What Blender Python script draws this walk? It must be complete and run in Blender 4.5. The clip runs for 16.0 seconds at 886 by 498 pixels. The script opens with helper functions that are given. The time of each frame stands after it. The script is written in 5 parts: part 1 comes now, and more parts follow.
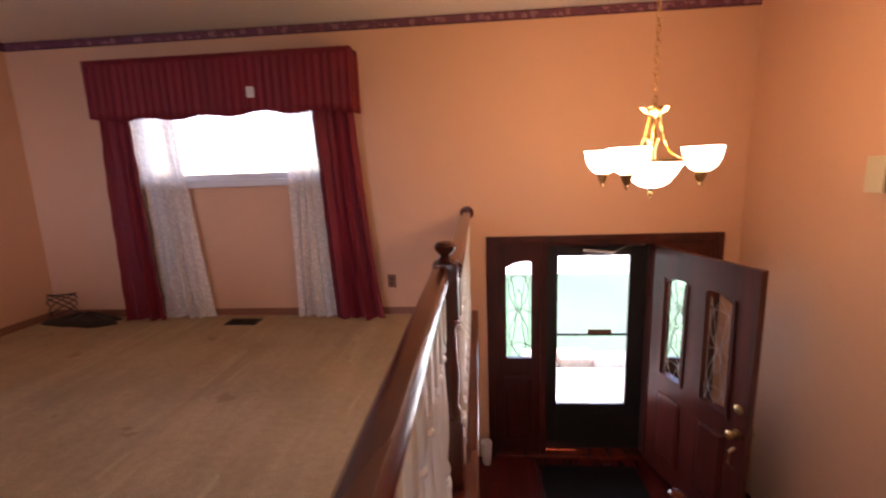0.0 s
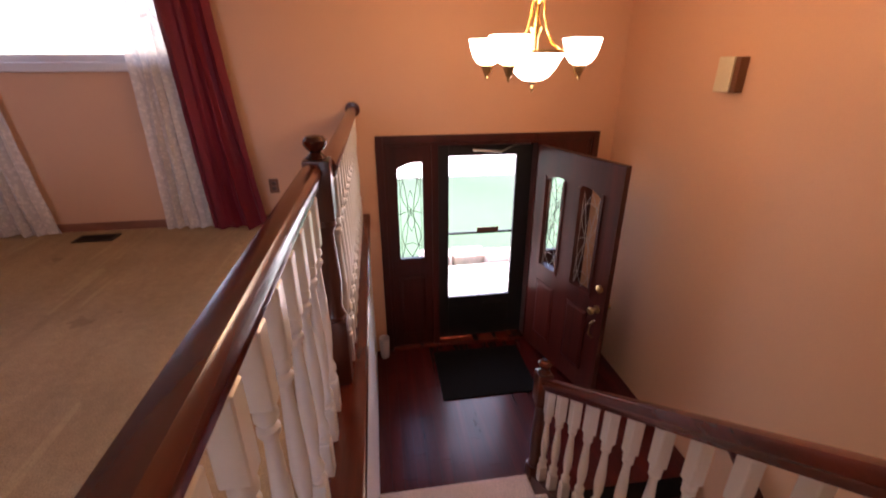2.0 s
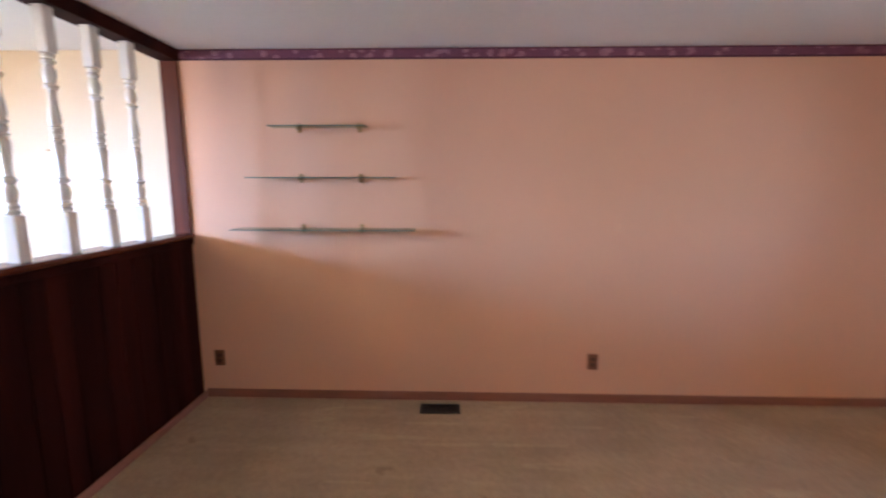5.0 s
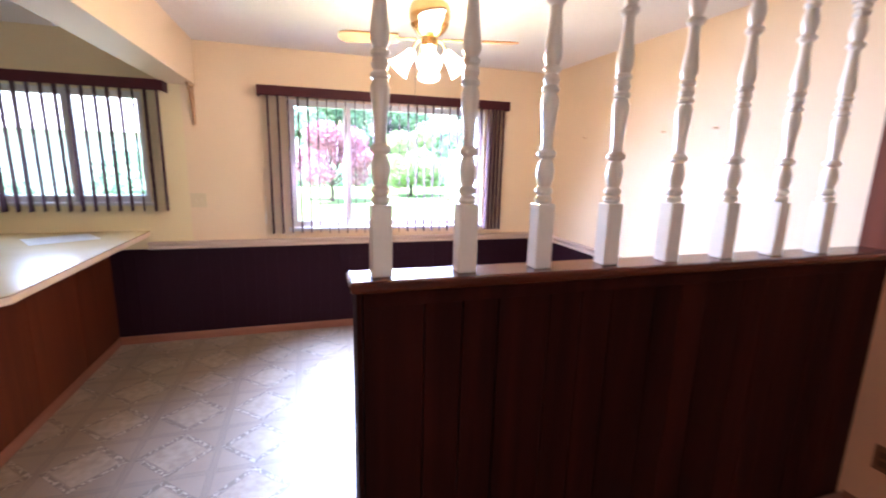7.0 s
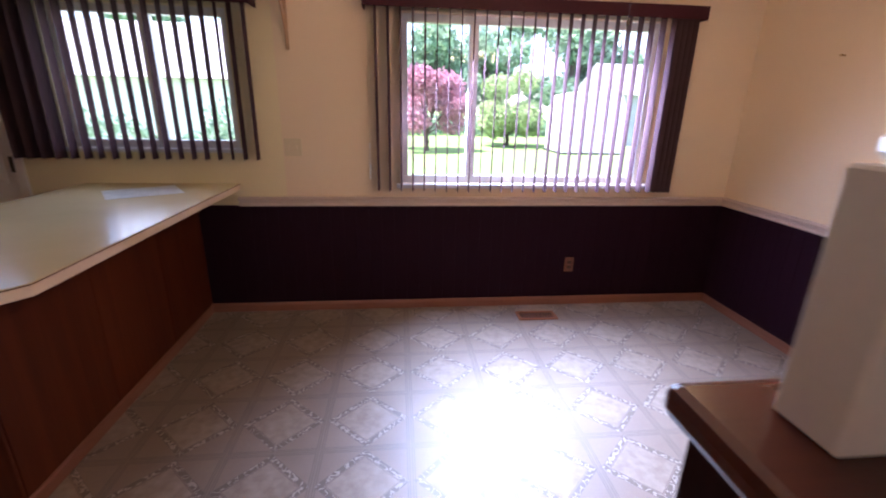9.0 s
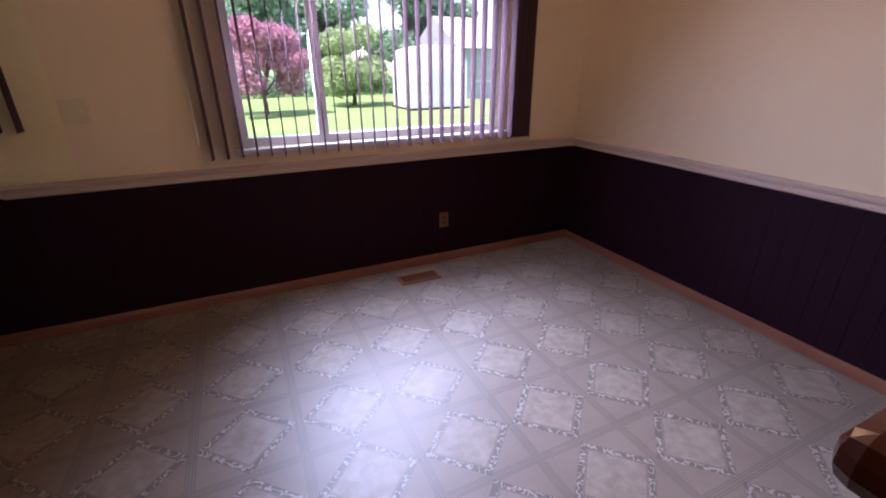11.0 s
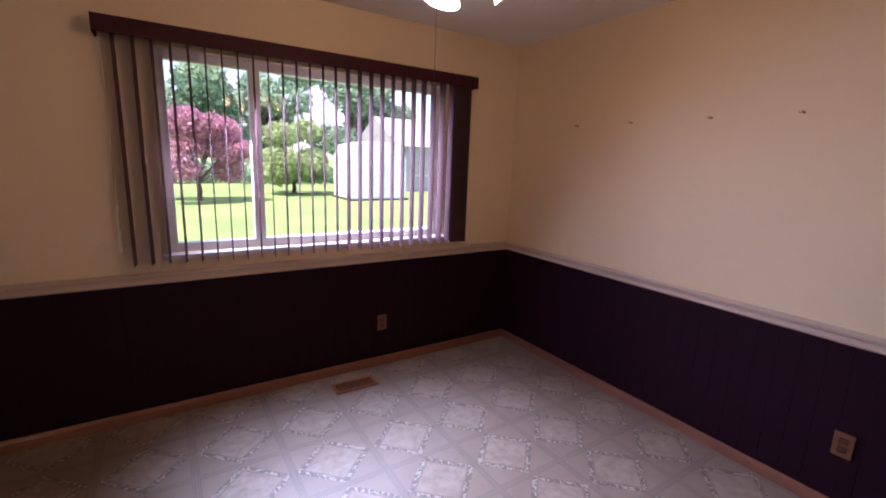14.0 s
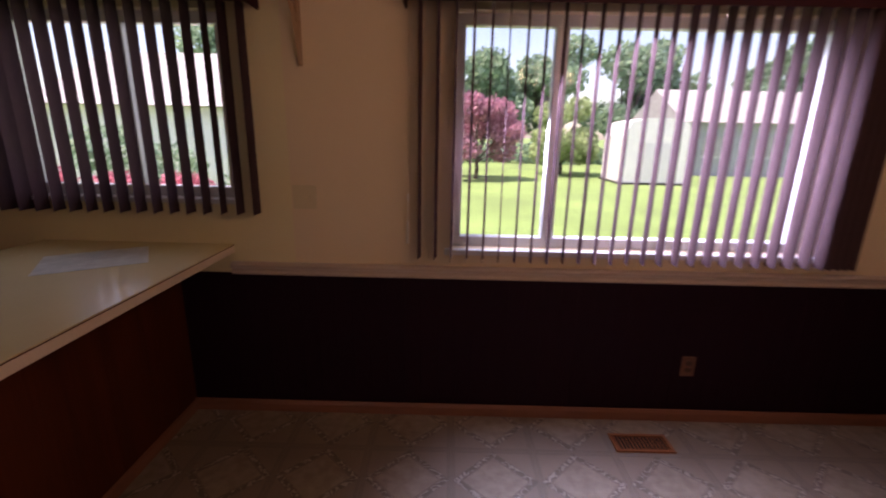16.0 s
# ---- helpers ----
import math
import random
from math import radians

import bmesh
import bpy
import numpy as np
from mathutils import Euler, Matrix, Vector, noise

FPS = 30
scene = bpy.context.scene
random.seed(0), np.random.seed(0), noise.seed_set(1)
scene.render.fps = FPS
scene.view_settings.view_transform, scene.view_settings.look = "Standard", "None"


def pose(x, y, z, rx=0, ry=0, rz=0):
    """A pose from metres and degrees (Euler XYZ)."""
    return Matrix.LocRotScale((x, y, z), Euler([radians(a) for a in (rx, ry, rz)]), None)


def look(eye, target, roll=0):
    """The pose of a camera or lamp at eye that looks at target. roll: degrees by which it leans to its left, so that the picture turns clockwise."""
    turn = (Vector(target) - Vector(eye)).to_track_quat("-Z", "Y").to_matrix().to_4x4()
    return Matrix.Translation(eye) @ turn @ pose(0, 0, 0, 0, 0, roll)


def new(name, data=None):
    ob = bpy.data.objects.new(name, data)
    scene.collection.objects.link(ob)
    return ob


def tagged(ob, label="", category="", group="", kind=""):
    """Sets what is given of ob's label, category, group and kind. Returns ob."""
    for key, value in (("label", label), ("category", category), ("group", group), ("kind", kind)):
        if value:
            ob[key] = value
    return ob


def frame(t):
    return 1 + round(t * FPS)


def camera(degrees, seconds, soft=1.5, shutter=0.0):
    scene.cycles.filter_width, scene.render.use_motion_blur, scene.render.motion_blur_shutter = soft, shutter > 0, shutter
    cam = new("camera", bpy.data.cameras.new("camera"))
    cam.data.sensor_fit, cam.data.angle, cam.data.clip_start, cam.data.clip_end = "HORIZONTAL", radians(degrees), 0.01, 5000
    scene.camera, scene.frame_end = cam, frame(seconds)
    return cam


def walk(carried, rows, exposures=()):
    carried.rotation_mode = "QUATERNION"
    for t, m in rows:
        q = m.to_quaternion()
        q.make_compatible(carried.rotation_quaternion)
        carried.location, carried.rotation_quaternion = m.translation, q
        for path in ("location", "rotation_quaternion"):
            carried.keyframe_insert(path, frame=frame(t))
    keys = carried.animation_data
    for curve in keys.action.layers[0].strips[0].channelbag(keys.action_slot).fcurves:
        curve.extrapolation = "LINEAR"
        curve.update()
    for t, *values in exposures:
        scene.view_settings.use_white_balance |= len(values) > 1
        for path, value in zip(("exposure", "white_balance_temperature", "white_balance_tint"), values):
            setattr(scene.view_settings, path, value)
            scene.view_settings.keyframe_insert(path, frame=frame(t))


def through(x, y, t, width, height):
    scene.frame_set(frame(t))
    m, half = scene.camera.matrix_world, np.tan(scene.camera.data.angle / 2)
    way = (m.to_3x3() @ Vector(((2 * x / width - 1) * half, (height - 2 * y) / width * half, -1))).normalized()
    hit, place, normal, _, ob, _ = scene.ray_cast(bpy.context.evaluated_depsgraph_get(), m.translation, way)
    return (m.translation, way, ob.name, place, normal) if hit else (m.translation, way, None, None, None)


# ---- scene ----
cam = camera(91.3, 16.0, soft=1.9, shutter=0.4)
PATH = [
    (0, (-3.912, -4.741, 1.214), (-3.747, -6.702, 0.858), -2.0),
    (0.5, (-4.016, -4.776, 1.28), (-4.055, -6.681, 0.672), -3.0),
    (1, (-4.037, -4.771, 1.233), (-4.229, -6.6, 0.45), -1.6),
    (1.5, (-4.012, -4.8, 1.195), (-4.283, -6.577, 0.321), -0.6),
    (2, (-3.988, -4.793, 1.173), (-4.26, -6.613, 0.392), -0.2),
    (2.5, (-3.92, -4.78, 1.233), (-3.831, -6.723, 0.769), 0.9),
    (2.8, (-3.833, -4.812, 1.289), (-3.36, -6.731, 0.981), 0.4),
    (3, (-3.735, -4.787, 1.306), (-3.032, -6.643, 1.058), 1.3),
    (3.5, (-3.615, -4.758, 1.45), (-2.204, -6.151, 1.188), 0.6),
    (4, (-3.47, -4.764, 1.628), (-1.695, -5.609, 1.256), 1.0),
    (4.5, (-3.163, -4.67, 1.57), (-1.253, -5.149, 1.219), -0.0),
    (5, (-2.897, -4.651, 1.518), (-0.919, -4.594, 1.227), 0.1),
    (5.2, (-2.795, -4.599, 1.503), (-0.828, -4.336, 1.249), 1.6),
    (7.3, (-2.315, -3.85, 1.505), (-1.827, -1.946, 1.137), 1.3),
    (7.5, (-2.369, -3.757, 1.491), (-1.878, -1.848, 1.151), 1.6),
    (8, (-2.402, -3.492, 1.471), (-2.088, -1.576, 0.99), 0.3),
    (8.5, (-2.401, -3.242, 1.45), (-2.305, -1.318, 0.914), -0.4),
    (9, (-2.461, -3.042, 1.419), (-2.264, -1.146, 0.802), 1.2),
    (9.5, (-2.533, -2.876, 1.391), (-2.018, -1.072, 0.7), -0.1),
    (12, (-2.414, -2.783, 1.339), (-1.583, -1.156, 0.545), -0.3),
    (12.5, (-2.419, -2.787, 1.365), (-1.506, -1.206, 0.569), 0.3),
    (13, (-2.417, -2.784, 1.393), (-1.399, -1.218, 0.707), 1.9),
    (13.5, (-2.412, -2.788, 1.439), (-1.339, -1.181, 0.939), 2.1),
    (14, (-2.453, -2.774, 1.466), (-1.384, -1.13, 1.074), 2.1),
    (14.5, (-2.472, -2.74, 1.466), (-1.472, -1.055, 1.063), 1.5),
    (15, (-2.414, -2.603, 1.446), (-1.713, -0.772, 1.053), -0.3),
    (15.5, (-2.398, -2.354, 1.456), (-2.12, -0.417, 1.04), 0.6),
    (16, (-2.47, -2.1, 1.464), (-2.484, -0.167, 0.953), 1.2),
]
EXPOSURES = [(0, 2.65, 6500, 30), (0.6, 2.4, 6600, 32), (2.2, 2.45, 6650, 34), (3.0, 2.15, 6300, 30), (3.5, 1.95, 6250, 30), (4.2, 2.5, 5550, 22), (5.0, 3.5, 4900, 8), (5.6, 3.55, 5050, 10), (7.3, 3.3, 5500, 18), (8.0, 2.9, 5650, 22), (8.5, 2.55, 5700, 24), (9.0, 2.25, 5800, 26), (9.6, 1.85, 5900, 28), (12.0, 1.3, 6050, 32), (14.5, 1.36, 6450, 34), (15.2, 1.35, 6700, 34), (16, 0.95, 7000, 38)]
walk(cam, [(t, look(eye, target, roll)) for t, eye, target, roll in PATH], EXPOSURES)

# ---- world, sun and large lights ----
FRONT, SIDE, RIGHT, CEIL, FOYER = -8.3, 0.0, -5.98, 2.362, -1.36

world = bpy.data.worlds.new("world")
scene.world = world
world.use_nodes = True
wn = world.node_tree.nodes
sky = wn.new("ShaderNodeTexSky")
sky.sky_type, sky.sun_disc = "NISHITA", False
sky.sun_elevation, sky.sun_rotation = radians(56), radians(120)
wn["Background"].inputs["Strength"].default_value = 0.15
world.node_tree.links.new(sky.outputs[0], wn["Background"].inputs["Color"])

sun_data = bpy.data.lights.new("sun", "SUN")
sun_data.energy, sun_data.angle, sun_data.color = 5.0, radians(0.6), (1, 0.95, 0.88)
sun = new("sun", sun_data)
sun.matrix_world = look((0, 0, 40), (15, 2.5, 0))


def window_light(name, m, w, h, watts, color=(1, 0.98, 0.95), spread=115):
    data = bpy.data.lights.new(name, "AREA")
    data.shape, data.size, data.size_y, data.energy, data.color = "RECTANGLE", w, h, watts, color
    data.spread = radians(spread)
    ob = new(name, data)
    ob.matrix_world = m
    return ob


def bulb(name, p, watts, radius=0.04, color=(1, 0.62, 0.28)):
    data = bpy.data.lights.new(name, "POINT")
    data.energy, data.shadow_soft_size, data.color = watts, radius, color
    ob = new(name, data)
    ob.location = p
    return ob


window_light("daylight_dining_window", look((-1.55, 0.24, 1.58), (-0.9, -1.05, 0.42)), 1.75, 0.78, 44, (0.62, 0.75, 1.0), 110)
window_light("daylight_kitchen_window", look((-4.1, 0.28, 1.6), (-4.1, -1, 1.1)), 0.95, 0.75, 1.3, (0.85, 0.92, 1.0))
window_light("daylight_front_window", look((-1.85, -8.62, 1.45), (-1.75, -7.2, 1.75)), 1.6, 0.7, 2.2, (0.84, 0.94, 1.0))
window_light("daylight_entry", look((-4.9, -8.7, -0.2), (-4.9, -7, -0.5)), 0.7, 1.3, 1.2, (0.9, 0.95, 1.0))

CHANDELIER_W, FAN_W = 1.55, 1.45

# ---- materials ----


class Net:
    """A short hand for chains of maths nodes in a material."""

    def __init__(self, m):
        self.n, self.k = m.node_tree.nodes, m.node_tree.links

    def op(self, kind, a, b=0.0, c=0.0):
        node = self.n.new("ShaderNodeMath")
        node.operation = kind
        for i, v in enumerate((a, b, c)):
            if isinstance(v, (int, float)):
                node.inputs[i].default_value = v
            else:
                self.k.new(v, node.inputs[i])
        return node.outputs[0]

    def band(self, v, lo, hi):
        return self.op("MULTIPLY", self.op("GREATER_THAN", v, lo), self.op("LESS_THAN", v, hi))

    def mix(self, f, a, b):
        node = self.n.new("ShaderNodeMix")
        node.data_type = "RGBA"
        for i, v in ((0, f), (6, a), (7, b)):
            if isinstance(v, tuple):
                node.inputs[i].default_value = (*v, 1)
            elif isinstance(v, (int, float)):
                node.inputs[i].default_value = v
            else:
                self.k.new(v, node.inputs[i])
        return node.outputs[2]

    def noise(self, vec, scale, detail=3.0):
        t = self.n.new("ShaderNodeTexNoise")
        t.inputs["Scale"].default_value, t.inputs["Detail"].default_value = scale, detail
        self.k.new(vec, t.inputs["Vector"])
        return t.outputs[0]

    def cells(self, vec, scale):
        t = self.n.new("ShaderNodeTexVoronoi")
        t.inputs["Scale"].default_value = scale
        self.k.new(vec, t.inputs["Vector"])
        return t.outputs["Distance"]


def mat(name, color, rough=0.6, metal=0.0, grain=0.06, scale=60.0, blotch=0.08, blotch_scale=2.5, bump=0.0, stretch=(1, 1, 1), coat=0.0, spec=0.5):
    """A surface with fine grain, wide blotches and fine relief."""
    m = bpy.data.materials.new(name)
    m.use_nodes = True
    n, k = m.node_tree.nodes, m.node_tree.links
    b = n["Principled BSDF"]
    co, mp = n.new("ShaderNodeTexCoord"), n.new("ShaderNodeMapping")
    mp.inputs["Scale"].default_value = stretch
    k.new(co.outputs["Object"], mp.inputs["Vector"])
    fine, wide = n.new("ShaderNodeTexNoise"), n.new("ShaderNodeTexNoise")
    fine.inputs["Scale"].default_value, wide.inputs["Scale"].default_value = scale, blotch_scale
    fine.inputs["Detail"].default_value, wide.inputs["Detail"].default_value = 4, 3
    for t in (fine, wide):
        k.new(mp.outputs[0], t.inputs["Vector"])
    a, c = n.new("ShaderNodeMapRange"), n.new("ShaderNodeMapRange")
    for node, amount, src in ((a, grain, fine), (c, blotch, wide)):
        node.inputs[1].default_value, node.inputs[2].default_value = 0.3, 0.7
        node.inputs[3].default_value, node.inputs[4].default_value = 1 - amount, 1 + amount
        k.new(src.outputs[0], node.inputs[0])
    mul = n.new("ShaderNodeMath")
    mul.operation = "MULTIPLY"
    k.new(a.outputs[0], mul.inputs[0])
    k.new(c.outputs[0], mul.inputs[1])
    vm = n.new("ShaderNodeVectorMath")
    vm.operation = "SCALE"
    vm.inputs[0].default_value = color
    k.new(mul.outputs[0], vm.inputs["Scale"])
    k.new(vm.outputs[0], b.inputs["Base Color"])
    rr = n.new("ShaderNodeMapRange")
    rr.inputs[3].default_value, rr.inputs[4].default_value = max(rough - 0.08, 0.02), min(rough + 0.08, 1)
    k.new(wide.outputs[0], rr.inputs[0])
    k.new(rr.outputs[0], b.inputs["Roughness"])
    b.inputs["Metallic"].default_value = metal
    b.inputs["Coat Weight"].default_value = coat
    b.inputs["Coat Roughness"].default_value = 0.12
    b.inputs["Specular IOR Level"].default_value = spec
    if bump:
        bp = n.new("ShaderNodeBump")
        bp.inputs["Strength"].default_value, bp.inputs["Distance"].default_value = bump, 0.004
        k.new(fine.outputs[0], bp.inputs["Height"])
        k.new(bp.outputs[0], b.inputs["Normal"])
    return m


def glow(name, color, strength):
    m = bpy.data.materials.new(name)
    m.use_nodes = True
    n, k = m.node_tree.nodes, m.node_tree.links
    n.remove(n["Principled BSDF"])
    e = n.new("ShaderNodeEmission")
    e.inputs[0].default_value, e.inputs[1].default_value = (*color, 1), strength
    k.new(e.outputs[0], n["Material Output"].inputs[0])
    return m


def glass_mat(name, color=(1, 1, 1), rough=0.0):
    m = bpy.data.materials.new(name)
    m.use_nodes = True
    n, k = m.node_tree.nodes, m.node_tree.links
    n.remove(n["Principled BSDF"])
    tr, gl, mx, fr = n.new("ShaderNodeBsdfTransparent"), n.new("ShaderNodeBsdfGlossy"), n.new("ShaderNodeMixShader"), n.new("ShaderNodeFresnel")
    tr.inputs[0].default_value, gl.inputs["Roughness"].default_value = (*color, 1), rough
    fr.inputs[0].default_value = 1.22
    k.new(fr.outputs[0], mx.inputs[0])
    k.new(tr.outputs[0], mx.inputs[1])
    k.new(gl.outputs[0], mx.inputs[2])
    k.new(mx.outputs[0], n["Material Output"].inputs[0])
    return m


def wood(name, color, dark, rough=0.35, scale=6.0, stretch=(1, 1, 0.08), coat=0.3, contrast=1.0, spec=0.5):
    """Stained wood: bands of grain along one axis, with fine pores."""
    m = bpy.data.materials.new(name)
    m.use_nodes = True
    n, k = m.node_tree.nodes, m.node_tree.links
    b = n["Principled BSDF"]
    co, mp = n.new("ShaderNodeTexCoord"), n.new("ShaderNodeMapping")
    mp.inputs["Scale"].default_value = stretch
    k.new(co.outputs["Object"], mp.inputs["Vector"])
    big, pores = n.new("ShaderNodeTexNoise"), n.new("ShaderNodeTexNoise")
    big.inputs["Scale"].default_value, big.inputs["Detail"].default_value, big.inputs["Distortion"].default_value = scale, 6, 1.2
    pores.inputs["Scale"].default_value, pores.inputs["Detail"].default_value = scale * 14, 2
    for t in (big, pores):
        k.new(mp.outputs[0], t.inputs["Vector"])
    mixv = n.new("ShaderNodeMath")
    mixv.operation = "MULTIPLY_ADD"
    mixv.inputs[1].default_value = 0.25
    k.new(pores.outputs[0], mixv.inputs[0])
    k.new(big.outputs[0], mixv.inputs[2])
    ramp = n.new("ShaderNodeValToRGB")
    ramp.color_ramp.elements[0].position, ramp.color_ramp.elements[1].position = 0.62 - 0.2 * contrast, 0.62 + 0.2 * contrast
    ramp.color_ramp.elements[0].color, ramp.color_ramp.elements[1].color = (*dark, 1), (*color, 1)
    k.new(mixv.outputs[0], ramp.inputs[0])
    info, shift = n.new("ShaderNodeObjectInfo"), n.new("ShaderNodeMapRange")
    shift.inputs[3].default_value, shift.inputs[4].default_value = 0.85, 1.15
    k.new(info.outputs["Random"], shift.inputs[0])
    vm = n.new("ShaderNodeVectorMath")
    vm.operation = "SCALE"
    k.new(ramp.outputs[0], vm.inputs[0])
    k.new(shift.outputs[0], vm.inputs["Scale"])
    k.new(vm.outputs[0], b.inputs["Base Color"])
    b.inputs["Roughness"].default_value = rough
    b.inputs["Specular IOR Level"].default_value = spec
    b.inputs["Coat Weight"].default_value, b.inputs["Coat Roughness"].default_value = coat, 0.15
    bp = n.new("ShaderNodeBump")
    bp.inputs["Strength"].default_value, bp.inputs["Distance"].default_value = 0.15, 0.002
    k.new(mixv.outputs[0], bp.inputs["Height"])
    k.new(bp.outputs[0], b.inputs["Normal"])
    return m


M_PEACH = mat("peach_wall_paint", (0.66, 0.378, 0.228), 0.55, grain=0.02, scale=220, blotch=0.025, blotch_scale=1.2, bump=0.12, spec=0.4)
M_CREAM = mat("cream_wall_paint", (0.73, 0.592, 0.405), 0.6, grain=0.02, scale=220, blotch=0.03, blotch_scale=1.2, bump=0.12)
M_GREEN = mat("pale_green_wall_paint", (0.73, 0.64, 0.39), 0.6, grain=0.02, scale=220, blotch=0.03, blotch_scale=1.2, bump=0.12)
M_CEIL = mat("ceiling_paint", (0.78, 0.76, 0.72), 0.85, grain=0.05, scale=140, blotch=0.03, blotch_scale=0.8, bump=0.5)
M_WHITEWALL = mat("white_stair_wall_paint", (0.75, 0.72, 0.72), 0.6, grain=0.03, scale=200, blotch=0.05, bump=0.1)
M_CARPET = mat("beige_carpet", (0.46, 0.335, 0.20), 0.95, grain=0.22, scale=170, blotch=0.10, blotch_scale=2.2, bump=1.0, spec=0.1)


def add_streaks(m, amount, scale, turn):
    """Brushed streaks in a pile, laid over a material's colour."""
    g = Net(m)
    b = g.n["Principled BSDF"]
    src = b.inputs["Base Color"].links[0].from_socket
    co, mp = g.n.new("ShaderNodeTexCoord"), g.n.new("ShaderNodeMapping")
    mp.inputs["Scale"].default_value, mp.inputs["Rotation"].default_value = (1, 0.12, 1), (0, 0, radians(turn))
    g.k.new(co.outputs["Object"], mp.inputs["Vector"])
    f = g.op("MULTIPLY_ADD", g.noise(mp.outputs[0], scale, 2), amount * 2, 1 - amount)
    vm = g.n.new("ShaderNodeVectorMath")
    vm.operation = "SCALE"
    g.k.new(src, vm.inputs[0])
    g.k.new(f, vm.inputs["Scale"])
    g.k.new(vm.outputs[0], b.inputs["Base Color"])


add_streaks(M_CARPET, 0.16, 9.0, 35)


def add_wear(m):
    """Pale sweeper tracks and scattered darker stains over a carpet's colour."""
    g = Net(m)
    b = g.n["Principled BSDF"]
    src = b.inputs["Base Color"].links[0].from_socket
    co, mp = g.n.new("ShaderNodeTexCoord"), g.n.new("ShaderNodeMapping")
    mp.inputs["Scale"].default_value, mp.inputs["Rotation"].default_value = (1, 0.06, 1), (0, 0, radians(58))
    g.k.new(co.outputs["Object"], mp.inputs["Vector"])
    track = g.op("MULTIPLY", g.band(g.noise(mp.outputs[0], 11.0, 1), 0.64, 0.70), g.op("GREATER_THAN", g.noise(co.outputs["Object"], 1.3, 1), 0.53))
    blot = g.op("GREATER_THAN", g.op("SUBTRACT", g.noise(co.outputs["Object"], 3.4, 4), g.op("MULTIPLY", g.noise(co.outputs["Object"], 22.0, 2), 0.12)), 0.635)
    crush = g.op("MULTIPLY_ADD", g.noise(co.outputs["Object"], 26.0, 3), 0.36, 0.82)
    col = g.mix(g.op("MULTIPLY", track, 0.35), src, (0.60, 0.47, 0.27))
    col = g.mix(g.op("MULTIPLY", blot, 0.35), col, (0.20, 0.13, 0.075))
    vm = g.n.new("ShaderNodeVectorMath")
    vm.operation = "SCALE"
    g.k.new(col, vm.inputs[0])
    g.k.new(crush, vm.inputs["Scale"])
    g.k.new(vm.outputs[0], b.inputs["Base Color"])


add_wear(M_CARPET)
M_STAIRCARPET = mat("pale_stair_carpet", (0.60, 0.475, 0.41), 0.95, grain=0.3, scale=150, blotch=0.10, blotch_scale=5, bump=1.0, spec=0.1)
M_CHERRY = wood("cherry_stained_wood", (0.115, 0.017, 0.006), (0.045, 0.007, 0.003), 0.22, 7, (1, 0.06, 1), 0.35, spec=0.4)
M_CAP = wood("dark_polished_cap_wood", (0.10, 0.022, 0.010), (0.05, 0.010, 0.005), 0.25, 7, (0.06, 1, 1), 0.0, spec=0.4)
M_CHERRYV = wood("cherry_stained_wood_upright", (0.085, 0.017, 0.007), (0.035, 0.007, 0.003), 0.32, 7, (1, 1, 0.06), 0.25)
M_DOORWOOD = wood("red_brown_door_wood", (0.075, 0.0125, 0.008), (0.033, 0.006, 0.004), 0.34, 8, (1, 1, 0.06), 0.12, spec=0.4)
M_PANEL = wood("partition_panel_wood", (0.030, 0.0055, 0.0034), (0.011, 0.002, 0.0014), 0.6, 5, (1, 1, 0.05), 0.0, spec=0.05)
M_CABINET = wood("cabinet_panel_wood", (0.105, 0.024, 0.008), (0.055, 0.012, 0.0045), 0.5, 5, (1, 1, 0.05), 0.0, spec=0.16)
M_BASE = wood("pinkish_baseboard_wood", (0.30, 0.125, 0.075), (0.21, 0.08, 0.048), 0.45, 9, (0.1, 0.1, 1), 0.2)
M_RAILTRIM = mat("beige_chair_rail_paint", (0.50, 0.40, 0.33), 0.45, grain=0.04, scale=120, blotch=0.05)
M_WAIN = mat("dark_plum_wainscot_paint", (0.017, 0.0042, 0.011), 0.65, grain=0.1, scale=90, blotch=0.15, blotch_scale=2, bump=0.2, spec=0.12)
M_FOYERWOOD = wood("dark_cherry_floor", (0.085, 0.009, 0.007), (0.04, 0.0045, 0.004), 0.26, 8, (1, 0.06, 1), 0.1, spec=0.35)
M_TANWOOD = wood("tan_wood", (0.50, 0.33, 0.19), (0.38, 0.23, 0.12), 0.5, 8, (1, 1, 0.1), 0.1)
M_BLADE = wood("honey_oak_blade", (0.45, 0.25, 0.09), (0.30, 0.15, 0.05), 0.35, 8, (0.1, 1, 1), 0.3)
M_PAPER = mat("printed_paper", (0.50, 0.52, 0.50), 0.7, grain=0.04, blotch=0.14, blotch_scale=14)
M_GLASSEDGE = mat("dark_green_glass_edge", (0.09, 0.17, 0.13), 0.15, grain=0.05, blotch=0.05)
M_STONE = mat("tan_edging_stone", (0.62, 0.50, 0.45), 0.9, grain=0.15, scale=30, blotch=0.12, bump=0.5)
M_SIDING = mat("white_siding", (0.80, 0.79, 0.77), 0.6, grain=0.05, scale=20, blotch=0.04)
M_GREYSIDING = mat("grey_siding", (0.34, 0.35, 0.38), 0.7, grain=0.08, scale=12, blotch=0.08, stretch=(0.1, 0.1, 1))
M_ROOF = mat("grey_shingles", (0.38, 0.37, 0.37), 0.9, grain=0.25, scale=12, blotch=0.1)
M_WHITE = mat("white_gloss_paint", (0.70, 0.67, 0.61), 0.3, grain=0.02, scale=90, blotch=0.04, coat=0.3)
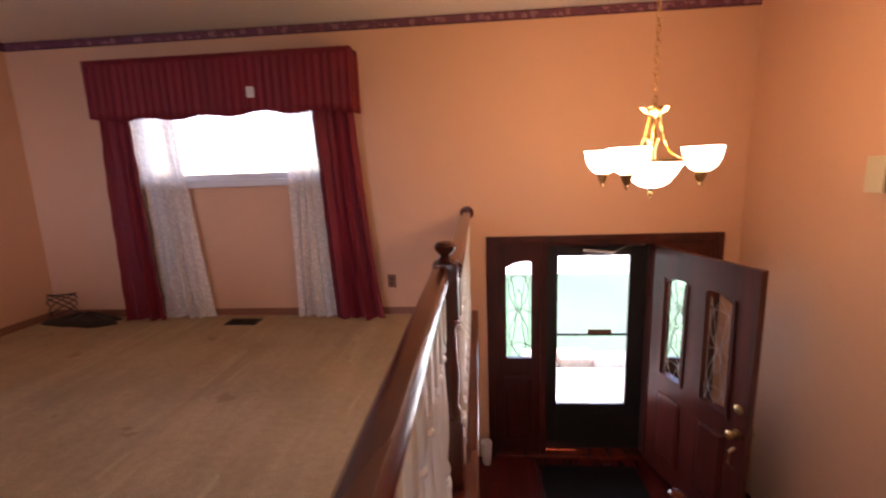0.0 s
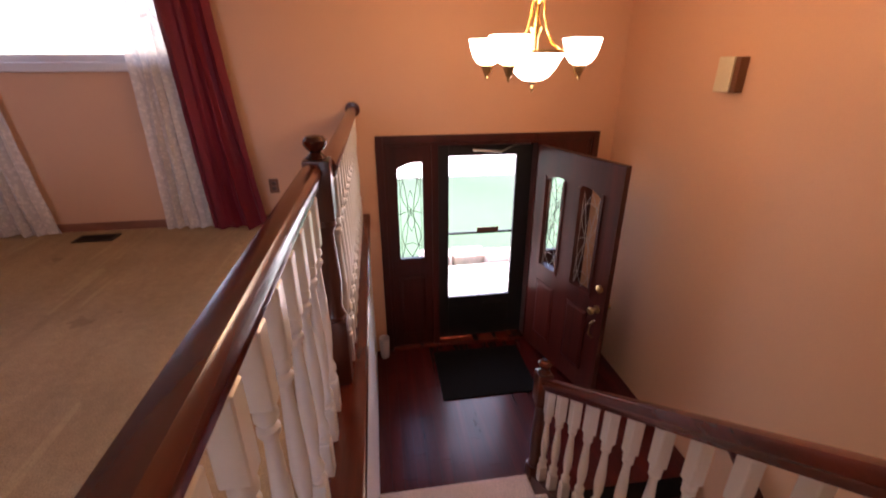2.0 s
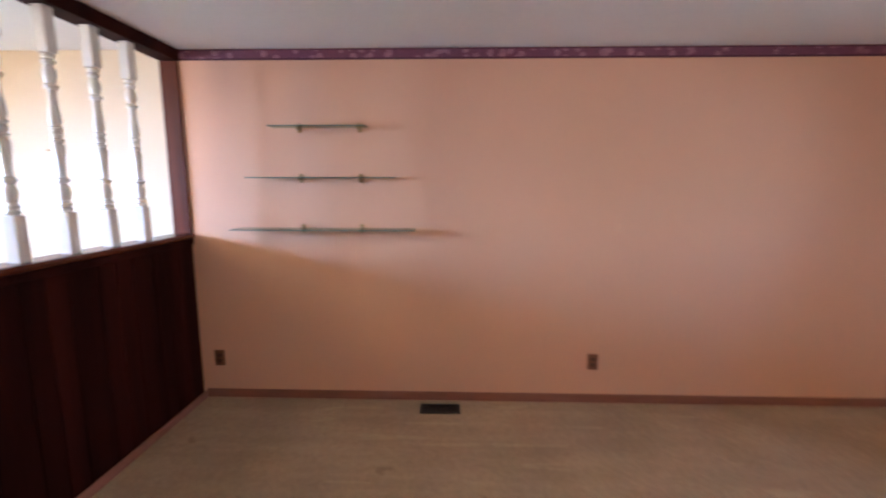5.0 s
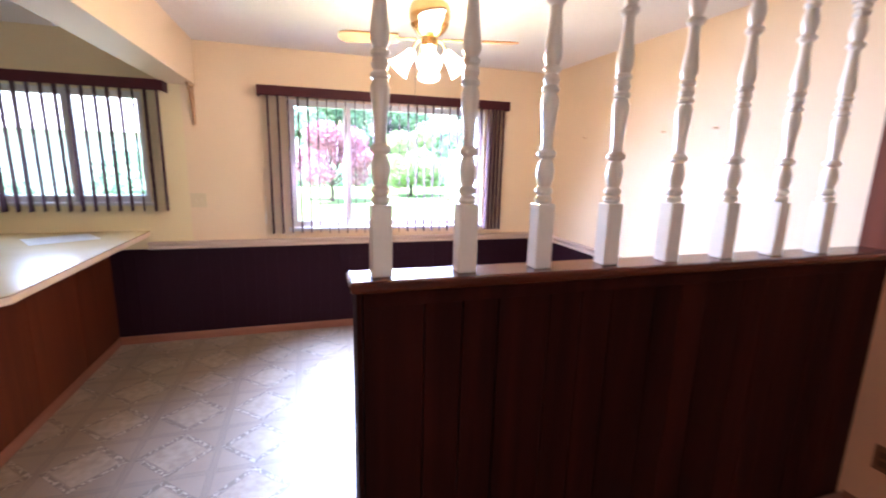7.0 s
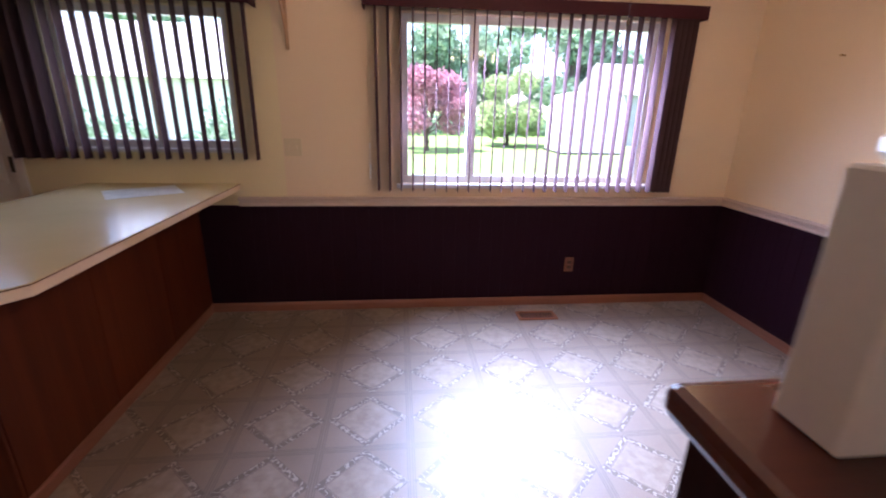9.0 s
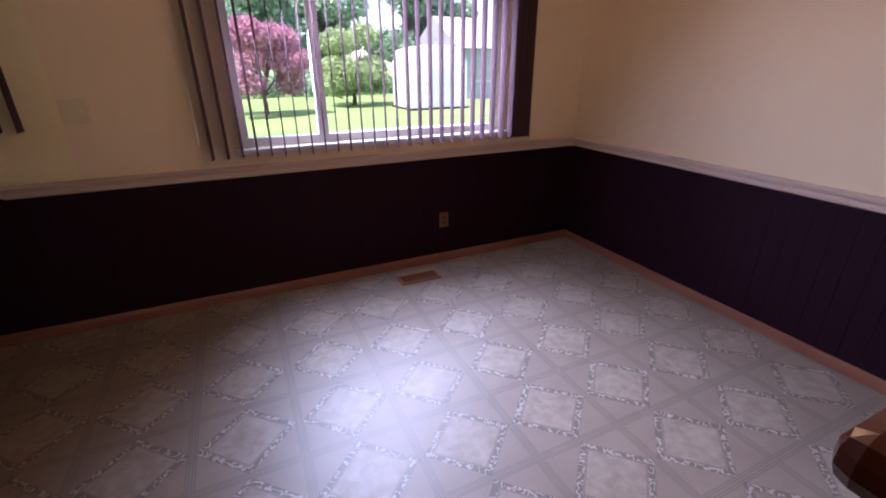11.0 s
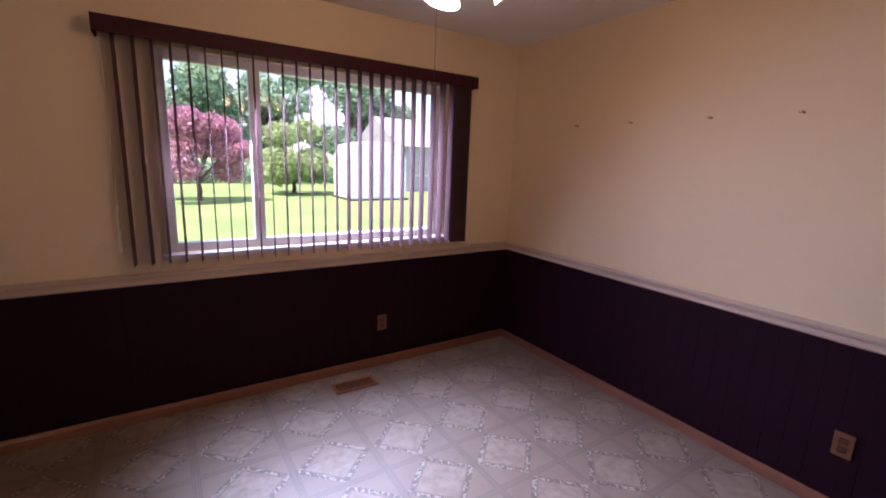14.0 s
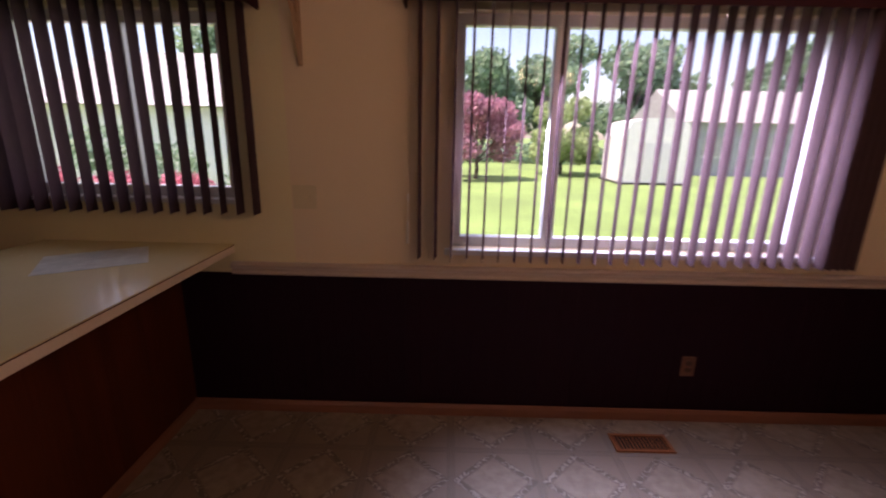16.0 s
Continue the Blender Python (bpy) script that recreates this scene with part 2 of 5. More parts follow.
M_VINYLFRAME = mat("white_vinyl_frame", (0.66, 0.65, 0.66), 0.4, grain=0.01, blotch=0.02)
M_COUNTER = mat("cream_laminate", (0.70, 0.60, 0.36), 0.24, grain=0.03, scale=300, blotch=0.03, coat=0.2)
M_EDGE = mat("cream_laminate_edge", (0.70, 0.58, 0.45), 0.4, grain=0.03, blotch=0.03)
M_VALANCE = mat("plum_valance_board", (0.045, 0.008, 0.013), 0.6, grain=0.1, scale=100, blotch=0.1, spec=0.2)
M_RED = mat("red_curtain_fabric", (0.16, 0.004, 0.012), 0.7, grain=0.18, scale=160, blotch=0.12, blotch_scale=5, bump=0.3, stretch=(1, 1, 0.4))
M_BLACK = mat("black_metal_paint", (0.012, 0.012, 0.012), 0.4, grain=0.1, blotch=0.1)
M_BRASS = mat("polished_brass", (0.75, 0.50, 0.20), 0.22, 1.0, grain=0.03, blotch=0.06)
M_OLDBRASS = mat("dull_brass", (0.42, 0.27, 0.12), 0.35, 1.0, grain=0.08, blotch=0.12)
M_STEEL = mat("brushed_steel", (0.55, 0.54, 0.52), 0.3, 1.0, grain=0.05, blotch=0.05)
M_IVORY = mat("ivory_plastic", (0.62, 0.53, 0.34), 0.4, grain=0.02, blotch=0.02)
M_TANPLATE = mat("tan_plastic", (0.17, 0.068, 0.032), 0.4, grain=0.02, blotch=0.03)
# same lead twice: bright glint painted in here, backlit darkness in M_LEAD
M_CAME = mat("glinting_lead_came", (0.62, 0.60, 0.58), 0.4, grain=0.1, blotch=0.1)
M_LEAD = mat("backlit_lead_came", (0.10, 0.095, 0.09), 0.45, 0.6, grain=0.1, blotch=0.1)
M_SOCKET = mat("brown_socket_plastic", (0.075, 0.03, 0.016), 0.4, grain=0.02, blotch=0.03)
M_DARKVENT = mat("dark_brown_metal", (0.02, 0.014, 0.011), 0.45, grain=0.1, blotch=0.1)
M_VENTWOOD = mat("orange_brown_metal", (0.27, 0.085, 0.026), 0.4, grain=0.1, blotch=0.1)
M_SLOT = mat("black_void", (0.004, 0.004, 0.004), 0.9)
M_MAT = mat("dark_rubber_mat", (0.007, 0.006, 0.006), 0.9, grain=0.3, scale=300, blotch=0.2, bump=0.8, spec=0.1)
M_GLASS = glass_mat("window_glass")
M_SHELFGLASS = glass_mat("shelf_glass", (0.72, 0.86, 0.78), 0.02)
M_SHADE = glow("lit_frosted_shade", (1.0, 0.84, 0.62), 3.0)
# front grass colour carries the cool tint of light through the storm glass
M_FRONTGRASS = mat("glass_tinted_lawn", (0.045, 0.098, 0.052), 0.9, grain=0.35, scale=40, blotch=0.2, blotch_scale=0.4, bump=0.6)
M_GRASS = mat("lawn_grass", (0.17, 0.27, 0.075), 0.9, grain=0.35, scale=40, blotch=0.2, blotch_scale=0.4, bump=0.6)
M_CONCRETE = mat("pale_concrete", (0.52, 0.50, 0.46), 0.9, grain=0.1, scale=60, blotch=0.08, bump=0.3)


def leaf_mat(name, color, through):
    """Leaf cloth: matt faces that let sunlight through, each leaf a little different."""
    m = bpy.data.materials.new(name)
    m.use_nodes = True
    g = Net(m)
    g.n.remove(g.n["Principled BSDF"])
    geo = g.n.new("ShaderNodeNewGeometry")
    rnd_leaf = geo.outputs["Random Per Island"]
    df, tl, mx = g.n.new("ShaderNodeBsdfDiffuse"), g.n.new("ShaderNodeBsdfTranslucent"), g.n.new("ShaderNodeMixShader")
    g.k.new(g.mix(rnd_leaf, tuple(v * 0.6 for v in color), tuple(min(v * 1.5, 0.9) for v in color)), df.inputs[0])
    g.k.new(g.mix(rnd_leaf, tuple(v * 0.7 for v in through), tuple(min(v * 1.4, 0.9) for v in through)), tl.inputs[0])
    mx.inputs[0].default_value = 0.5
    g.k.new(df.outputs[0], mx.inputs[1])
    g.k.new(tl.outputs[0], mx.inputs[2])
    g.k.new(mx.outputs[0], g.n["Material Output"].inputs[0])
    return m


M_LEAF = leaf_mat("tree_leaves", (0.22, 0.33, 0.25), (0.32, 0.44, 0.28))
M_LEAFLIME = leaf_mat("lime_shrub_leaves", (0.33, 0.41, 0.22), (0.42, 0.52, 0.26))
M_LEAFRED = leaf_mat("red_maple_leaves", (0.42, 0.23, 0.28), (0.52, 0.27, 0.34))
M_LEAFPINK = leaf_mat("pink_blossom", (0.62, 0.22, 0.28), (0.60, 0.25, 0.30))
M_BARK = mat("bark", (0.09, 0.065, 0.05), 0.9, grain=0.3, scale=30, blotch=0.2, bump=0.8)


def vinyl_mat():
    """Printed sheet vinyl: a square grid of triple lines, in each square a diamond with a leafy border."""
    m = bpy.data.materials.new("printed_sheet_vinyl")
    m.use_nodes = True
    g = Net(m)
    b = g.n["Principled BSDF"]
    geo, sep = g.n.new("ShaderNodeNewGeometry"), g.n.new("ShaderNodeSeparateXYZ")
    pos = geo.outputs["Position"]
    g.k.new(pos, sep.inputs[0])
    u = g.op("FRACT", g.op("DIVIDE", g.op("ADD", sep.outputs[0], 2.025 + 40 * 0.399), 0.399))
    v = g.op("FRACT", g.op("DIVIDE", g.op("ADD", sep.outputs[1], 1.455 + 40 * 0.385), 0.385))
    au, av = g.op("ABSOLUTE", g.op("SUBTRACT", u, 0.5)), g.op("ABSOLUTE", g.op("SUBTRACT", v, 0.5))
    d = g.op("ADD", au, av)
    e = g.op("SUBTRACT", 0.5, g.op("MAXIMUM", au, av))
    soft = g.noise(pos, 7.0, 5)
    fine = g.noise(pos, 160.0, 3)
    base = g.mix(soft, (0.20, 0.148, 0.11), (0.31, 0.24, 0.185))
    base = g.mix(g.op("MULTIPLY", fine, 0.45), base, (0.14, 0.11, 0.095))
    inside = g.mix(g.op("MULTIPLY_ADD", g.noise(pos, 24.0, 6), 1.3, -0.42), base, (0.42, 0.345, 0.275))
    col = g.mix(g.op("LESS_THAN", d, 0.365), base, inside)
    strip = g.band(d, 0.395, 0.475)
    col = g.mix(g.op("MULTIPLY", strip, 0.75), col, (0.12, 0.09, 0.072))
    leaf = g.op("LESS_THAN", g.cells(pos, 42.0), 0.32)
    vine = g.band(g.noise(pos, 30.0, 1), 0.46, 0.53)
    motif = g.op("MULTIPLY", strip, g.op("MAXIMUM", leaf, vine))
    col = g.mix(g.op("MULTIPLY", motif, 0.72), col, (0.44, 0.375, 0.32))
    lines = 0
    for src, lo, hi in ((d, 0.365, 0.372), (d, 0.388, 0.395), (d, 0.475, 0.482), (e, 0.012, 0.019), (e, 0.035, 0.042)):
        w = g.band(src, lo, hi)
        lines = w if lines == 0 else g.op("MAXIMUM", lines, w)
    col = g.mix(g.op("MULTIPLY", g.band(e, -1, 0.05), 0.14), col, (0.13, 0.098, 0.078))
    col = g.mix(g.op("MULTIPLY", lines, 0.6), col, (0.10, 0.08, 0.07))
    g.k.new(col, b.inputs["Base Color"])
    rough = g.op("MULTIPLY_ADD", soft, 0.14, 0.38)
    b.inputs["Specular IOR Level"].default_value = 0.62
    g.k.new(rough, b.inputs["Roughness"])
    bp = g.n.new("ShaderNodeBump")
    bp.inputs["Strength"].default_value, bp.inputs["Distance"].default_value = 0.22, 0.0015
    relief = g.op("ADD", g.op("MULTIPLY", g.op("SUBTRACT", motif, lines), 0.8), g.op("MULTIPLY", fine, 0.7))
    g.k.new(relief, bp.inputs["Height"])
    g.k.new(bp.outputs[0], b.inputs["Normal"])
    return m


def border_mat():
    """Wallpaper border: plum ground, rose blossoms, dark maroon edges."""
    m = bpy.data.materials.new("rose_wallpaper_border")
    m.use_nodes = True
    g = Net(m)
    b = g.n["Principled BSDF"]
    geo, sep = g.n.new("ShaderNodeNewGeometry"), g.n.new("ShaderNodeSeparateXYZ")
    pos = geo.outputs["Position"]
    g.k.new(pos, sep.inputs[0])
    z = g.op("SUBTRACT", CEIL + 0.02, sep.outputs[2])
    edge = g.op("MAXIMUM", g.op("LESS_THAN", z, 0.012), g.op("GREATER_THAN", z, 0.058))
    rose = g.op("LESS_THAN", g.cells(pos, 17.0), 0.40)
    petal = g.noise(pos, 46.0, 3)
    col = g.mix(petal, (0.10, 0.025, 0.05), (0.20, 0.06, 0.10))
    col = g.mix(g.op("MULTIPLY", rose, petal), col, (0.42, 0.22, 0.25))
    col = g.mix(edge, col, (0.075, 0.012, 0.025))
    g.k.new(col, b.inputs["Base Color"])
    b.inputs["Roughness"].default_value = 0.55
    return m


def lace_mat():
    """Thin white lace: fabric that lets light through, with an open figured weave."""
    m = bpy.data.materials.new("white_lace")
    m.use_nodes = True
    g = Net(m)
    g.n.remove(g.n["Principled BSDF"])
    co = g.n.new("ShaderNodeTexCoord")
    vec = co.outputs["Object"]
    figure = g.op("LESS_THAN", g.op("ADD", g.cells(vec, 34.0), g.op("MULTIPLY", g.noise(vec, 60.0), 0.5)), 0.66)
    mesh = g.op("MULTIPLY_ADD", g.noise(vec, 500.0, 1), 0.3, 0.22)
    cover = g.op("MINIMUM", g.op("ADD", g.op("MULTIPLY", figure, 0.30), mesh), 1.0)
    cover = g.op("MINIMUM", g.op("ADD", cover, 0.48), 1.0)
    df, tl, tr = g.n.new("ShaderNodeBsdfDiffuse"), g.n.new("ShaderNodeBsdfTranslucent"), g.n.new("ShaderNodeBsdfTransparent")
    df.inputs[0].default_value, tl.inputs[0].default_value = (0.86, 0.79, 0.72, 1), (0.60, 0.56, 0.52, 1)
    a, c = g.n.new("ShaderNodeMixShader"), g.n.new("ShaderNodeMixShader")
    a.inputs[0].default_value = 0.32
    g.k.new(df.outputs[0], a.inputs[1])
    g.k.new(tl.outputs[0], a.inputs[2])
    g.k.new(cover, c.inputs[0])
    g.k.new(tr.outputs[0], c.inputs[1])
    g.k.new(a.outputs[0], c.inputs[2])
    g.k.new(c.outputs[0], g.n["Material Output"].inputs[0])
    return m


def slat_mat(name, color):
    """Blind fabric through which some daylight glows."""
    m = bpy.data.materials.new(name)
    m.use_nodes = True
    g = Net(m)
    g.n.remove(g.n["Principled BSDF"])
    co, mp = g.n.new("ShaderNodeTexCoord"), g.n.new("ShaderNodeMapping")
    mp.inputs["Scale"].default_value = (1, 1, 0.1)
    g.k.new(co.outputs["Object"], mp.inputs["Vector"])
    weave = g.noise(mp.outputs[0], 300.0, 2)
    col = g.mix(weave, tuple(v * 0.75 for v in color), tuple(v * 1.25 for v in color))
    df, tl, mx = g.n.new("ShaderNodeBsdfDiffuse"), g.n.new("ShaderNodeBsdfTranslucent"), g.n.new("ShaderNodeMixShader")
    mx.inputs[0].default_value = 0.08
    g.k.new(col, df.inputs[0])
    g.k.new(col, tl.inputs[0])
    g.k.new(df.outputs[0], mx.inputs[1])
    g.k.new(tl.outputs[0], mx.inputs[2])
    g.k.new(mx.outputs[0], g.n["Material Output"].inputs[0])
    return m


M_VINYL, M_BORDER, M_LACE = vinyl_mat(), border_mat(), lace_mat()
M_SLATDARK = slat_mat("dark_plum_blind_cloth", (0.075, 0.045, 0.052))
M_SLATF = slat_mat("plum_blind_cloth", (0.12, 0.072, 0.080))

# ---- mesh helpers ----


def box(bm, x0, x1, y0, y1, z0, z1, bevel=0.0, seg=2):
    made = bmesh.ops.create_cube(bm, size=1.0, matrix=Matrix.Translation(((x0 + x1) / 2, (y0 + y1) / 2, (z0 + z1) / 2)) @ Matrix.Diagonal((abs(x1 - x0), abs(y1 - y0), abs(z1 - z0), 1)))
    if bevel:
        edges = list({e for v in made["verts"] for e in v.link_edges})
        bmesh.ops.bevel(bm, geom=edges, offset=bevel, segments=seg, affect="EDGES", profile=0.5)
    return made["verts"]


def lathe(bm, profile, m=Matrix.Identity(4), seg=16):
    """Turns (radius, height) rows about the local z axis."""
    rings = []
    for r, h in profile:
        rings.append([bm.verts.new(m @ Vector((r * math.cos(2 * math.pi * i / seg), r * math.sin(2 * math.pi * i / seg), h))) for i in range(seg)])
    for a, b in zip(rings, rings[1:]):
        for i in range(seg):
            bm.faces.new((a[i], a[(i + 1) % seg], b[(i + 1) % seg], b[i]))
    if profile[0][0] > 0.0005:
        bm.faces.new(rings[0][::-1])
    if profile[-1][0] > 0.0005:
        bm.faces.new(rings[-1])


def tube(bm, pts, r, seg=8):
    """A round bar along points."""
    pts = [Vector(p) for p in pts]
    rings = []
    for i, p in enumerate(pts):
        d = (pts[min(i + 1, len(pts) - 1)] - pts[max(i - 1, 0)]).normalized()
        m = d.to_track_quat("Z", "Y").to_matrix()
        rr = r[i] if isinstance(r, (list, tuple)) else r
        rings.append([bm.verts.new(p + m @ Vector((rr * math.cos(2 * math.pi * j / seg), rr * math.sin(2 * math.pi * j / seg), 0))) for j in range(seg)])
    for a, b in zip(rings, rings[1:]):
        for j in range(seg):
            bm.faces.new((a[j], a[(j + 1) % seg], b[(j + 1) % seg], b[j]))
    bm.faces.new(rings[0][::-1])
    bm.faces.new(rings[-1])


def extrude_profile(bm, prof, a, b):
    """A bar from a to b with a section of (across, up) rows; across is to the right of the way a to b."""
    a, b = Vector(a), Vector(b)
    d = (b - a).normalized()
    right = d.cross(Vector((0, 0, 1))).normalized()
    up = right.cross(d)
    ra = [bm.verts.new(a + right * u + up * v) for u, v in prof]
    rb = [bm.verts.new(b + right * u + up * v) for u, v in prof]
    n = len(prof)
    for i in range(n):
        bm.faces.new((ra[i], rb[i], rb[(i + 1) % n], ra[(i + 1) % n]))
    bm.faces.new(ra)
    bm.faces.new(rb[::-1])


def part(name, bm, material, parent=None, label="", smooth=False, m=None):
    me = bpy.data.meshes.new(name)
    bmesh.ops.recalc_face_normals(bm, faces=bm.faces)
    bm.to_mesh(me)
    bm.free()
    me.materials.append(material)
    if smooth:
        for p in me.polygons:
            p.use_smooth = True
        me.set_sharp_from_angle(angle=radians(35))
    ob = new(name, me)
    if m is not None:
        ob.matrix_world = m
    if parent is not None:
        ob.parent = parent
        m = parent.matrix_basis
        if parent.parent is not None:
            m = parent.parent.matrix_basis @ parent.matrix_parent_inverse @ m
        ob.matrix_parent_inverse = m.inverted()
    if label:
        ob["label"] = label
    return ob


def boxpart(name, dims, material, parent=None, label="", bevel=0.0, **kw):
    bm = bmesh.new()
    box(bm, *dims, bevel=bevel)
    return part(name, bm, material, parent, label, **kw)


def empty(name, p=(0, 0, 0), label="", category="", group="", kind=""):
    ob = new(name)
    ob.location = p
    ob.empty_display_size = 0.1
    bpy.context.view_layer.update()
    return tagged(ob, label, category, group, kind)


def structure(ob, label="", category=""):
    return tagged(ob, label, category, kind="structure")


def wall_x(name, y0, y1, x0, x1, z0, z1, openings, material):
    """A wall that runs along x, with openings (x0, x1, z0, z1) through it."""
    bm = bmesh.new()
    xs = sorted({x0, x1, *[v for o in openings for v in o[:2]]})
    for a, b in zip(xs, xs[1:]):
        cuts = sorted((o[2], o[3]) for o in openings if o[0] <= a and o[1] >= b)
        z = z0
        for lo, hi in cuts:
            if lo > z:
                box(bm, a, b, y0, y1, z, lo)
            z = hi
        if z < z1:
            box(bm, a, b, y0, y1, z, z1)
    bmesh.ops.remove_doubles(bm, verts=bm.verts, dist=0.0005)
    return part(name, bm, material)


# ---- large structure ----
STAIR_L, STAIR_R, TOP_EDGE, FOOT = -3.87, -4.79, -4.91, -6.605

structure(wall_x("wall_front", FRONT - 0.16, FRONT, RIGHT - 0.15, 0.15, -1.6, CEIL + 0.02, [(-2.68, -1.0, 1.20, 2.10), (-5.79, -4.03, FOYER, 0.605)], M_PEACH), "peach painted front wall with window and entry openings", "wall")
DWIN, KWIN, KDOOR = (-2.45, -0.68, 0.915, 1.995), (-4.56, -3.50, 1.14, 1.98), (-5.72, -4.90, 0.0, 1.99)
structure(wall_x("wall_back_dining", 0, 0.16, -3.23, 0.15, 0, CEIL + 0.02, [DWIN], M_CREAM), "cream painted wall with a wide window above dark wainscot", "wall")
structure(wall_x("wall_back_kitchen", 0, 0.16, RIGHT - 0.15, -3.23, 0, CEIL + 0.02, [KWIN, KDOOR], M_GREEN), "pale green kitchen wall with a window and door", "wall")
structure(boxpart("wall_side_living", (0, 0.15, FRONT, -2.8, 0, CEIL + 0.02), M_PEACH), "long plain peach painted living room wall", "wall")
structure(boxpart("wall_side_dining", (0, 0.15, -2.8, 0, 0, CEIL + 0.02), M_CREAM), "cream dining wall above dark wainscot", "wall")
structure(boxpart("wall_right", (RIGHT - 0.15, RIGHT, FRONT, 0, -3.2, CEIL + 0.02), M_PEACH), "tall peach painted stairwell wall", "wall")
structure(boxpart("wall_kitchen_inner", (RIGHT, -4.5, -2.95, -2.8, 0, CEIL), M_PEACH), "peach painted wall between hall and kitchen", "wall")
structure(boxpart("wall_stair", (STAIR_L, STAIR_L + 0.12, FRONT, TOP_EDGE, -3.2, -0.02), M_WHITEWALL), "white painted wall beside the stairs", "wall")
structure(boxpart("ceiling", (RIGHT - 0.15, 0.15, FRONT - 0.16, 0.16, CEIL + 0.02, CEIL + 0.14), M_CEIL), "white textured ceiling", "ceiling")
bm = bmesh.new()
box(bm, STAIR_L + 0.12, 0, FRONT, -2.8, -0.25, 0)
box(bm, RIGHT, STAIR_L + 0.12, TOP_EDGE, -2.8, -0.25, 0)
structure(part("floor_living", bm, M_CARPET), "worn beige wall-to-wall carpet", "carpet")
DZ = -0.028  # the vinyl lies lower than the carpet pile
structure(boxpart("floor_dining", (RIGHT, 0, -2.8, 0, -0.25, DZ), M_VINYL), "patterned pale vinyl sheet floor with diamond motif", "floor")
structure(boxpart("floor_foyer", (RIGHT, STAIR_L, FRONT - 0.1, FOOT, FOYER - 0.2, FOYER - 0.004), M_SLOT), "dark red cherry wood foyer floor", "floor")


def baseboard(name, pts, h=0.065, t=0.014, material=M_BASE, z=0.0):
    """A moulded skirting along pts, on the left of the way."""
    bm = bmesh.new()
    prof = [(0, 0), (-t, 0), (-t, h * 0.7), (-t * 0.5, h), (0, h)]
    for a, b in zip(pts, pts[1:]):
        extrude_profile(bm, prof, (*a, z + 0.002), (*b, z + 0.002))
    return structure(part(name, bm, material), "stained pinkish wood skirting along the wall", "baseboard")


baseboard("baseboard_front", [(-3.80, FRONT + 0.001), (-0.001, FRONT + 0.001)][::-1])
baseboard("baseboard_side", [(-0.001, FRONT), (-0.001, -2.87)][::-1])
baseboard("baseboard_dining_side", [(-0.021, -2.74), (-0.021, -0.02)][::-1], z=DZ)
baseboard("baseboard_dining_back", [(-0.02, -0.021), (-3.84, -0.021)], z=DZ)

bm = bmesh.new()
box(bm, -5.98, -0.004, FRONT, FRONT + 0.003, CEIL - 0.05, CEIL + 0.018)
structure(part("trim_border_front", bm, M_BORDER), "plum wallpaper border with pale rose flowers", "wallpaper border")
bm = bmesh.new()
box(bm, -0.003, 0, FRONT, -2.855, CEIL - 0.05, CEIL + 0.018)
structure(part("trim_border_side", bm, M_BORDER), "plum wallpaper border with pale rose flowers", "wallpaper border")


def wainscot(name, a, b, h):
    """Dark grooved boards along a wall, from a to b, on the left of the way, before a thin backing."""
    a, b = Vector((*a, 0.0)), Vector((*b, 0.0))
    d, n = (b - a).normalized(), (b - a).length
    left = Vector((0, 0, 1)).cross(d)
    count = max(1, round(n / 0.09))
    bm = bmesh.new()
    vs = [bm.verts.new(v + Vector((0, 0, z))) for z in (0.0, h) for v in (a, a + left * 0.011, b + left * 0.011, b)]
    for f in ((0, 1, 5, 4), (1, 2, 6, 5), (2, 3, 7, 6), (4, 5, 6, 7)):
        bm.faces.new([vs[j] for j in f])
    back = structure(part(name, bm, M_WAIN), "dark plum painted grooved wainscot below a chair rail", "wainscot")
    bm = bmesh.new()
    w = n / count
    vs = [bm.verts.new(p + Vector((0, 0, z))) for z in (0.0, h) for p in (d * 0.0006 + left * 0.0105, d * 0.0016 + left * 0.0125, d * (w - 0.0016) + left * 0.0125, d * (w - 0.0006) + left * 0.0105)]
    for f in ((0, 1, 5, 4), (1, 2, 6, 5), (2, 3, 7, 6), (4, 5, 6, 7)):
        bm.faces.new([vs[j] for j in f])
    bmesh.ops.recalc_face_normals(bm, faces=bm.faces)
    me = bpy.data.meshes.new("board")
    bm.to_mesh(me)
    bm.free()
    me.materials.append(M_WAIN)
    for i in range(count):
        ob = new("board", me)
        ob.location = a + d * (w * i)
        ob.parent = back
    return back


wainscot("wainscot_back", (-0.001, -0.001), (-3.84, -0.001), 0.762)
wainscot("wainscot_side", (-0.001, -2.74), (-0.001, -0.018), 0.762)
RAIL = [(0, 0.758), (-0.022, 0.758), (-0.028, 0.766), (-0.021, 0.776), (-0.021, 0.790), (-0.034, 0.800), (-0.036, 0.814), (-0.022, 0.822), (0, 0.822)]
bm = bmesh.new()
extrude_profile(bm, RAIL, (-0.001, -0.001, 0), (-3.55, -0.001, 0))
structure(part("trim_chair_rail_back", bm, M_RAILTRIM), "beige moulded chair rail below the window", "chair rail")
bm = bmesh.new()
extrude_profile(bm, RAIL, (-0.001, -2.74, 0), (-0.001, -0.022, 0))
structure(part("trim_chair_rail_side", bm, M_RAILTRIM), "beige moulded chair rail above dark wainscot", "chair rail")
structure(boxpart("ceiling_beam", (-3.34, -3.12, -2.95, -0.002, 2.05, CEIL + 0.02), M_CREAM, bevel=0.004), "cream painted beam below the ceiling above the peninsula", "beam")

# ---- windows ----


